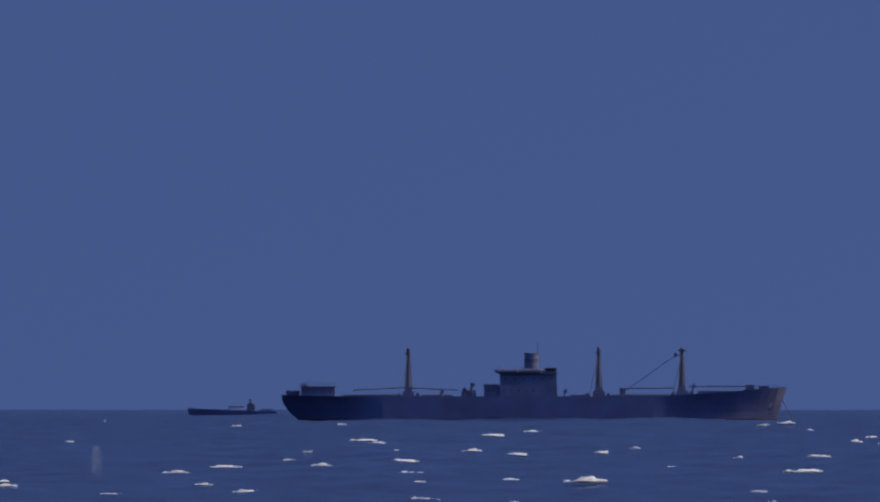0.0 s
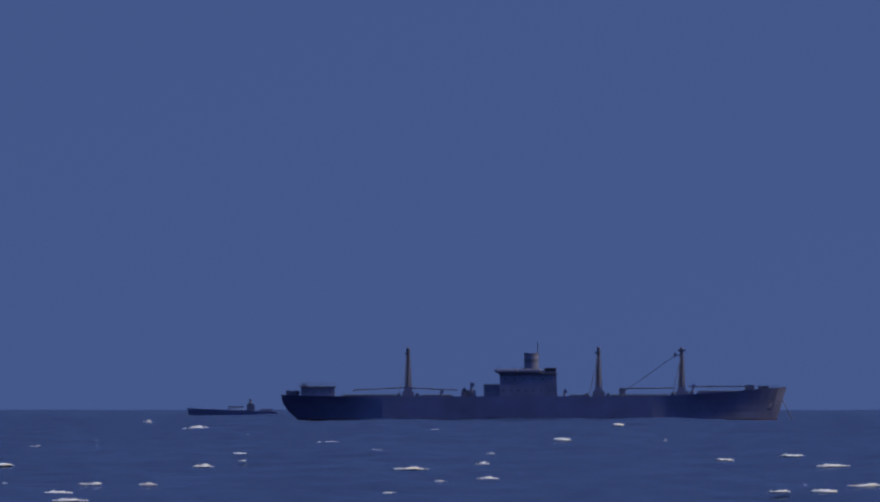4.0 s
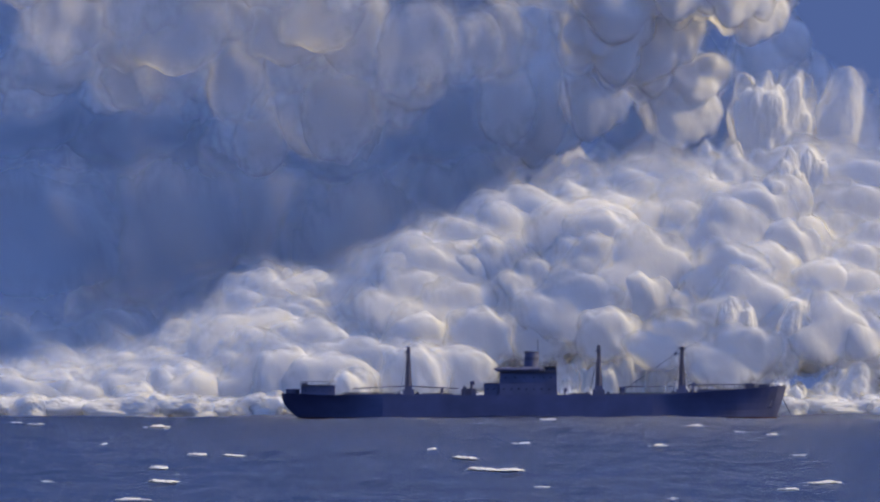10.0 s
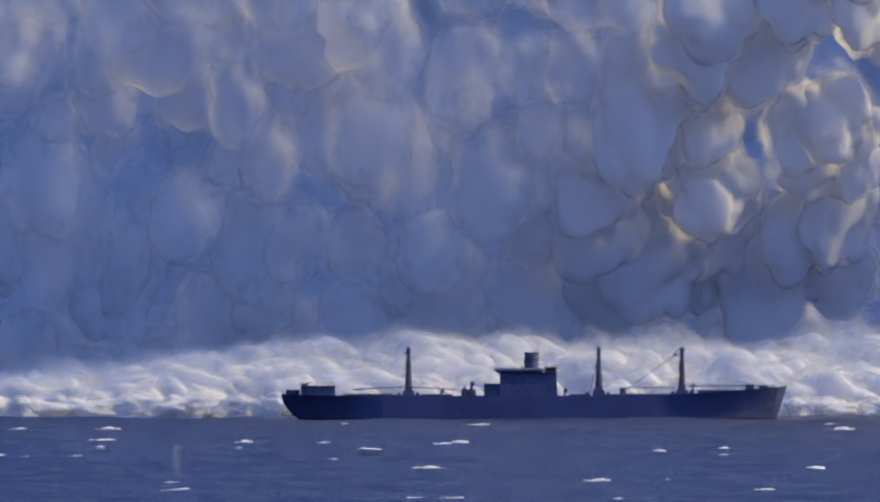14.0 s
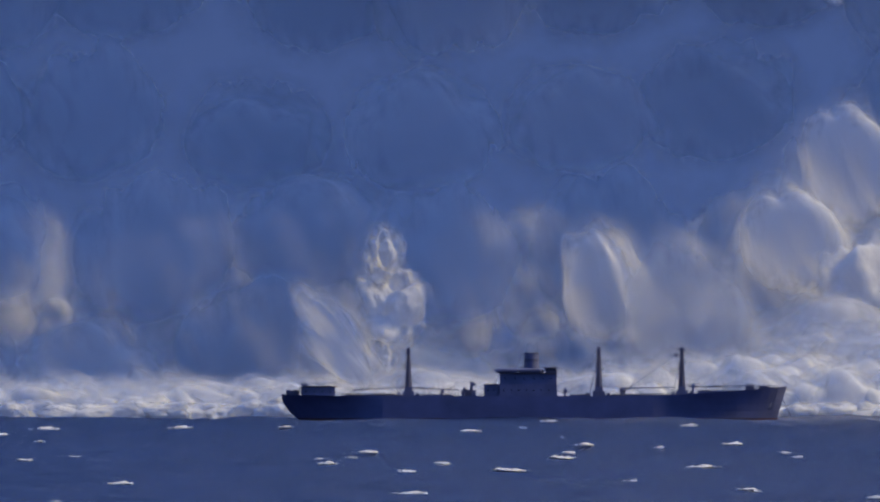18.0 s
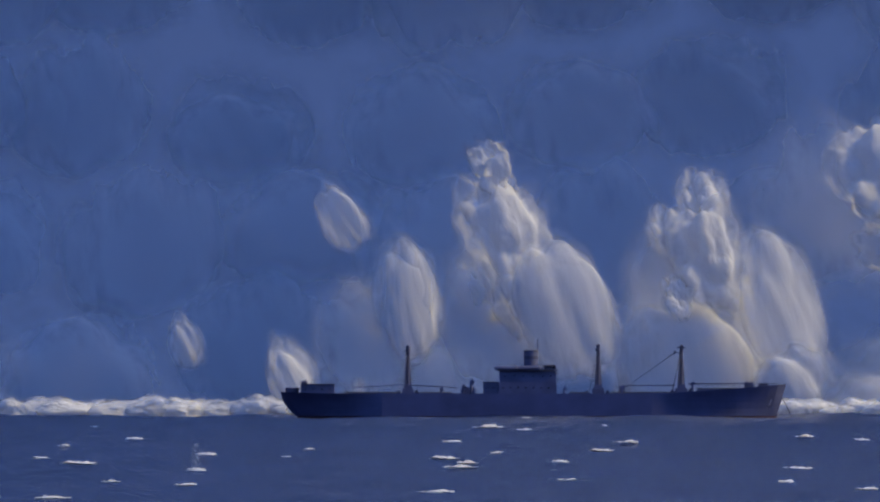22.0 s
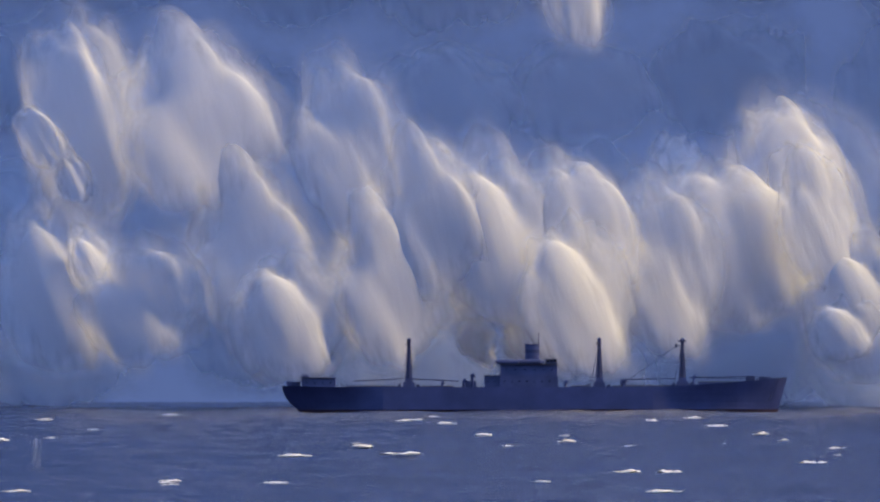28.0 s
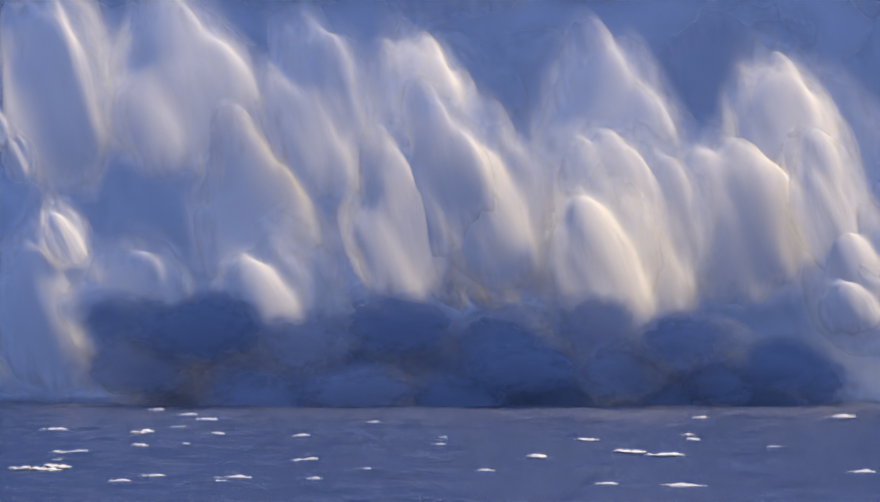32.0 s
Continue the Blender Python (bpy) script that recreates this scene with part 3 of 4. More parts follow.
# ---- the burst: white jets that shoot out of the sea at 5.9 s and spread into a wall ----
# the outline of the white spray, time by time: (x, height) along the ship
WALL_TOP = (
    (5.95, ((-141.9, 0.3), (-97.1, 4.2), (-70.3, 8.7), (-37.4, 8.7), (-18.0, 1.9), (7.3, 0.0))),
    (6.05, ((-150.8, 0.9), (-104.6, 8.7), (-82.2, 17.6), (-58.3, 23.6), (-37.4, 16.1), (-18.0, 8.7), (7.3, 1.9), (44.6, 0.3))),
    (6.2, ((-156.8, 8.7), (-141.9, 16.1), (-103.1, 43.7), (-82.2, 48.9), (-61.3, 68.3), (-38.9, 59.4), (-19.5, 43.0), (-1.6, 22.1), (35.7, 7.9), (96.8, 3.4))),
    (6.5, ((-164.3, 28.0), (-141.9, 37.0), (-103.1, 78.8), (-92.6, 102.6), (-67.3, 129.5), (-34.4, 114.6), (-9.1, 84.7), (7.3, 40.0), (25.2, 29.5), (44.6, 16.1), (96.8, 8.7))),
    (7.0, ((-164.3, 34.0), (-141.9, 38.5), (-112.0, 47.4), (-82.2, 51.9), (-58.3, 68.3), (-25.5, 71.3), (-15.1, 120.6), (7.3, 150.4), (18.5, 108.6), (25.2, 54.9), (39.4, 37.0), (52.1, 24.3), (96.8, 13.1))),
    (8.0, ((-164.3, 13.1), (-141.9, 19.1), (-115.0, 29.5), (-89.7, 44.5), (-67.3, 47.4), (-49.4, 47.4), (-25.5, 59.4), (-7.6, 59.4), (7.3, 89.2), (29.7, 141.4), (47.6, 111.6), (61.0, 51.9), (78.9, 31.0), (111.8, 22.1))),
    (9.0, ((-164.3, 10.1), (-141.9, 13.1), (-109.0, 22.1), (-91.1, 43.0), (-64.3, 34.0), (-37.4, 38.5), (-22.5, 66.8), (1.4, 86.2), (19.3, 111.6), (44.6, 141.4), (65.5, 111.6), (74.5, 62.4), (96.8, 37.0))),
    (10.0, ((-164.3, 1.9), (-91.1, 7.2), (-46.4, 13.1), (-28.5, 22.1), (-7.6, 31.0), (22.2, 48.9), (52.1, 87.7), (74.5, 114.6), (86.4, 66.8), (104.3, 46.0))),
    (11.0, ((-164.3, 0.0), (-46.4, 1.2), (-7.6, 7.2), (37.2, 19.1), (74.5, 37.0), (104.3, 43.0))),
)
WALL_X = (0.42, 0.5, 0.72, 1.0, 1.15, 1.34, 1.46, 1.54, 1.58)


def top_at(x, outline):
    return float(np.interp(x, outline[0::2], outline[1::2]))


def build_wall():
    wall = plume("spray_wall", "spray_jet", "dense white wall of boiling spray with upward fingers", "water column")
    rnd = random.Random(21)
    for i in range(300):
        x0 = -172 + 274 * ((i * 0.618) % 1)
        s = rnd.random() ** 1.25
        size = rnd.uniform(7.0, 12.5) * (0.75 + 0.6 * s)
        high = size * rnd.uniform(1.25, 1.8)
        y = 125 + 90 * s + rnd.uniform(-14, 14)
        rows = [(0, MIDDLE + (x0 - MIDDLE) * 0.42, -high * 2.0), (5.85, MIDDLE + (x0 - MIDDLE) * 0.42, -high * 1.6)]
        for (t, outline), g in zip(WALL_TOP, WALL_X):
            x = MIDDLE + (x0 - MIDDLE) * g
            up = top_at(x, [c for pair in outline for c in pair])
            rows.append((t, x, max(-high * 1.2, s * (up + 4) - high * 0.85)))
        rows.append((12.2, rows[-1][1] + 2, -high * 1.6))
        puff(wall, JETS if i % 5 < 3 else MASSES, (size, size * 0.5, high), y, rows, 1000 + i, lean=rnd.uniform(-5, 5) + (x0 + 65) * 0.05)
    dark = plume("dark_plume", "dark_jet", "sooty dark jets of spray on the flank of the column", "water column")
    for i, (w, h, rows) in enumerate((
        (9, 14, ((5.85, -74.0, -24), (6.0, -74.5, 4), (6.1, -78.5, 28), (6.2, -82.2, 51.9), (6.35, -86.7, 78.8), (6.5, -89.7, 95.2), (6.75, -98.6, 117.6), (7.0, -109.0, 135.5), (8, -119.5, 171.3), (14, -141.9, 186.2), (20, -276, -38))),
        (5, 12, ((5.88, -77.7, -22), (6.0, -80, 2), (6.1, -88, 16), (6.2, -92.6, 40.0), (6.35, -97.1, 62.4), (6.5, -94.1, 75.8), (6.75, -107.6, 93.7), (7.0, -116.5, 120.6), (8, -127.0, 171.3), (14, -141.9, 186.2), (20, -276, -38))),
        (4, 11, ((5.85, -71.0, -20), (6.0, -70.3, 8), (6.1, -66.5, 36), (6.2, -61.3, 75.8), (6.35, -70.3, 102.6), (6.5, -76.2, 110.1), (6.75, -85.2, 126.5), (7.0, -97.1, 141.4), (8, -112.0, 171.3), (14, -141.9, 186.2), (20, -276, -38))),
        (4, 7, ((5.9, -64, -14), (6.0, -64, 6), (6.1, -60, 40), (6.2, -49.4, 72.1), (6.35, -46.4, 102.6), (6.5, -46.4, 129.5), (7.0, -52.4, 156.4), (14, -141.9, 186.2), (20, -276, -38))),
    )):
        puff(dark, DARKS, (w, w, h), 168, rows, 1400 + i, lean=6)


# ---- the mist behind it all, with shade in its blue-grey colour, which fills the sky from 7 s on ----
SPAN_T = (6.2, 6.5, 7.0, 7.5, 8.0, 9.0, 10.0, 11.0, 12.0, 13.0)
SPAN = (0.12, 0.18, 0.30, 0.40, 0.47, 0.59, 0.66, 0.73, 0.86, 1.0)


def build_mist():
    mist = plume("mist_curtain", "mist_fold", "great curtain of mist behind the ship, its shade put into a blue-grey colour", "mist")
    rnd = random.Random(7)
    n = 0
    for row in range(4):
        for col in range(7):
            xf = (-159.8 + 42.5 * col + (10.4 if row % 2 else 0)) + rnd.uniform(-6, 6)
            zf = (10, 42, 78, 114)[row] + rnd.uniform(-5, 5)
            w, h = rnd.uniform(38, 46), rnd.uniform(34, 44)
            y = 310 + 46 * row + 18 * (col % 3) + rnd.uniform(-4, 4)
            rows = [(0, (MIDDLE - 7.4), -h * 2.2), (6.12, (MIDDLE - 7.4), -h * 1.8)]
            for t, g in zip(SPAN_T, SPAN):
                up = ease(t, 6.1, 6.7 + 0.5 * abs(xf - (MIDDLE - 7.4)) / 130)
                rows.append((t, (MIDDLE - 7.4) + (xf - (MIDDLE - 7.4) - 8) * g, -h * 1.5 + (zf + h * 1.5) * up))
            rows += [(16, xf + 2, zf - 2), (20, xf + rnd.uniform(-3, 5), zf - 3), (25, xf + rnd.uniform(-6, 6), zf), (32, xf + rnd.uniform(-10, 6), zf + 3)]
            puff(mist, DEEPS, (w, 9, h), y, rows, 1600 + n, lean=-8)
            n += 1
    # its unseen head, added high over the sea from 7 s on to keep the sun off it; a forward part shades the lobes
    # until 15 s, and the mist over the ship at the end
    for i in range(51):
        u, v = i % 9, i // 9
        x, y, z = -70 + 50 * u + rnd.uniform(-5, 5), 290 + 48 * v + rnd.uniform(-5, 5), 262 + rnd.uniform(-8, 12)
        rows = [(0, MIDDLE, -80, 360), (6.1, MIDDLE, -60, 360), (6.8, MIDDLE + (x - MIDDLE) * 0.35, z, y), (7.6, MIDDLE + (x - MIDDLE) * 0.8, z, y), (9, x, z, y)]
        rows += [(9.6, x, z, y), (10.6, x, z, 205), (14.6, x, z, 205), (16.2, x, z + 20, y), (26.5, x, z + 20, y), (28.4, x + 215, z, -40), (32, x + 215, z, -40)] if v == 5 else [(32, x - 4, z, y)]
        puff(mist, UNSEEN_CROWNS, (56, 50, 20), y, rows, 2700 + i)


def build_head():
    """The heaped lobes that bulge out of the mist between 9 and 16 s, sharp and sunlit towards the bow."""
    head = plume("cauliflower_cloud", "cloud_lobe", "heaped bulging lobes of white cloud in blue shade", "cloud")
    rnd = random.Random(8)
    k = 0
    for row in range(7):
        for col in range(15):
            x = (-150.8 + 17.6 * col + (8.2 if row % 2 else 0)) + rnd.uniform(-9, 9)
            z = 20 + 16.5 * row + rnd.uniform(-7, 7)
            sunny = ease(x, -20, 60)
            w = rnd.uniform(9, 18) * (1.35 - 0.25 * sunny)
            h = w * rnd.uniform(0.9, 1.6)
            front = 288 - 11 * row + rnd.uniform(-5, 5)
            back = 570 + 5 * row
            t0 = 9.4 + 1.5 * (1 - ease(z, 20, 110)) + rnd.uniform(-0.2, 0.3)
            rows = [(0, (MIDDLE - 7.4), -h * 2.2, back), (6.2, (MIDDLE - 7.4), -h * 2.0, back), (7.6, (MIDDLE - 7.4), -h * 2.0, back), (t0 - 0.5, (MIDDLE - 7.4) + (x - (MIDDLE - 7.4)) * 0.6, z + 6, back),
                    (t0 + 0.5, (MIDDLE - 7.4) + (x - (MIDDLE - 7.4)) * 0.8, z + 4, front), (12.5, x, z + 1, front), (14.5, x + 2, z - 4, front - 6), (15.4, x + 3, z - 9, front + 60), (16.3, x + 4, z - 14, back), (20, x, -h * 1.6, back + 60)]
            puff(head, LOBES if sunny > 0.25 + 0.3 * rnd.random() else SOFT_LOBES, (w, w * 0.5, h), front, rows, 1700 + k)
            k += 1


# ---- the bright mist that lies along the foot of the cloud from 8 to 19 s ----
MIST_TOP = (
    (8.0, ((-164.3, 10.1), (-141.9, 16.1), (-89.7, 35.5), (-49.4, 40.0), (-25.5, 47.4), (-7.6, 50.4), (22.2, 63.9), (44.6, 63.9), (67.0, 34.0), (96.8, 16.1))),
    (9.0, ((-164.3, 11.6), (-141.9, 13.9), (-109.0, 22.1), (-91.1, 40.0), (-64.3, 34.0), (-37.4, 38.5), (-22.5, 59.4), (1.4, 75.8), (19.3, 86.2), (44.6, 90.7), (67.0, 71.3), (96.8, 37.0))),
    (10.0, ((-164.3, 6.4), (-141.9, 7.9), (-97.1, 15.4), (-74.7, 33.3), (-46.4, 29.5), (-34.4, 47.4), (-7.6, 54.2), (22.2, 65.3), (52.1, 69.8), (81.9, 62.4), (104.3, 47.4))),
    (11.0, ((-164.3, 6.4), (-141.9, 7.2), (-104.6, 13.9), (-85.2, 34.0), (-58.3, 34.0), (-46.4, 53.4), (-0.1, 62.4), (29.7, 68.3), (59.5, 65.3), (104.3, 56.4))),
    (12.0, ((-164.3, 3.4), (-141.9, 4.2), (-109.0, 6.4), (-67.3, 14.6), (-37.4, 32.5), (-15.1, 54.9), (7.3, 62.4), (29.7, 59.4), (52.1, 50.4), (104.3, 46.0))),
    (13.0, ((-164.3, 5.4), (-141.9, 5.7), (-97.1, 10.1), (-58.3, 13.1), (-34.4, 20.6), (-15.1, 31.0), (7.3, 37.0), (29.7, 29.5), (59.5, 26.6), (104.3, 25.1))),
    (14.0, ((-164.3, 3.9), (-141.9, 4.9), (-97.1, 10.9), (-67.3, 13.9), (-30.0, 14.6), (7.3, 14.6), (104.3, 14.6))),
    (16.5, ((-164.3, 1.9), (-112.0, 2.7), (-82.2, 8.7), (-52.4, 8.7), (-7.6, 11.6), (14.8, 19.1), (34.2, 28.0), (59.5, 26.6), (104.3, 23.6))),
    (18.0, ((-164.3, 1.9), (-82.2, 3.4), (-7.6, 4.2), (37.2, 8.7), (67.0, 14.6), (104.3, 16.1))),
)


def build_skirt():
    skirt = plume("sunlit_mist", "spray_drape", "bright sunlit mist lying on the sea behind the ship", "mist")
    rnd = random.Random(15)
    for i in range(150):
        x = -175 + 300 * ((i * 0.618) % 1)
        s = 0.25 + 0.75 * (i * 0.7549 % 1) ** 0.7
        h = rnd.uniform(12, 21) * (0.55 + 0.45 * s)
        w = h * rnd.uniform(0.9, 1.5)
        y = 122 + 60 * s + rnd.uniform(-6, 6)
        rows = [(0, x - 6, -h * 2.2), (6.9, x - 6, -h * 1.8)]
        for t, outline in MIST_TOP:
            up = top_at(x + 0.6 * (t - 9), [c for pair in outline for c in pair])
            rows.append((t, x + 0.6 * (t - 9), max(-h * 1.3, s * up - h * 0.42)))
        rows.append((20, x + 7, -h * 1.7))
        puff(skirt, DRAPES, (w * 1.25, 7, h * 1.15), y, rows, 1900 + i, lean=-8)


def build_foot():
    """The low foam bank on the sea, which runs out to both sides and thins away after 23 s."""
    foot = plume("base_surge", "foam_billow", "low rolling bank of white foam and spray on the sea", "spray bank")
    rnd = random.Random(6)
    for i in range(70):
        x = -160 + 280 * (i + rnd.random() * 0.8) / 70
        t0 = 5.86 + abs(x + 66) / 420
        w, h = rnd.uniform(7, 12), rnd.uniform(3.6, 5.0)
        y = 108 + rnd.random() * 16
        up = rnd.uniform(0.2, 1.4)
        rows = [(0, x, -h * 2.2), (t0, x, -h * 1.8), (t0 + 0.25, x, up), (9, x + rnd.uniform(-4, 4), up + 1.5), (14, x + rnd.uniform(-5, 5), up + 1.5), (16.5, x + rnd.uniform(-5, 5), up),
                (19, x + rnd.uniform(-6, 6), up), (22.5, x + rnd.uniform(-8, 8), up + 0.4), (24, x + rnd.uniform(-8, 8), up - 2.0), (26, x + rnd.uniform(-8, 8), -h * 1.2), (32, x, -h * 1.8)]
        puff(foot, FOAMS, (w, 7, h), y, rows, 1500 + i)


# ---- from 16 s on: plumes that well up, streams that fall, and the last great bank ----
BALL, FLOW, THIN = BALLS, DRAPES, HAZES
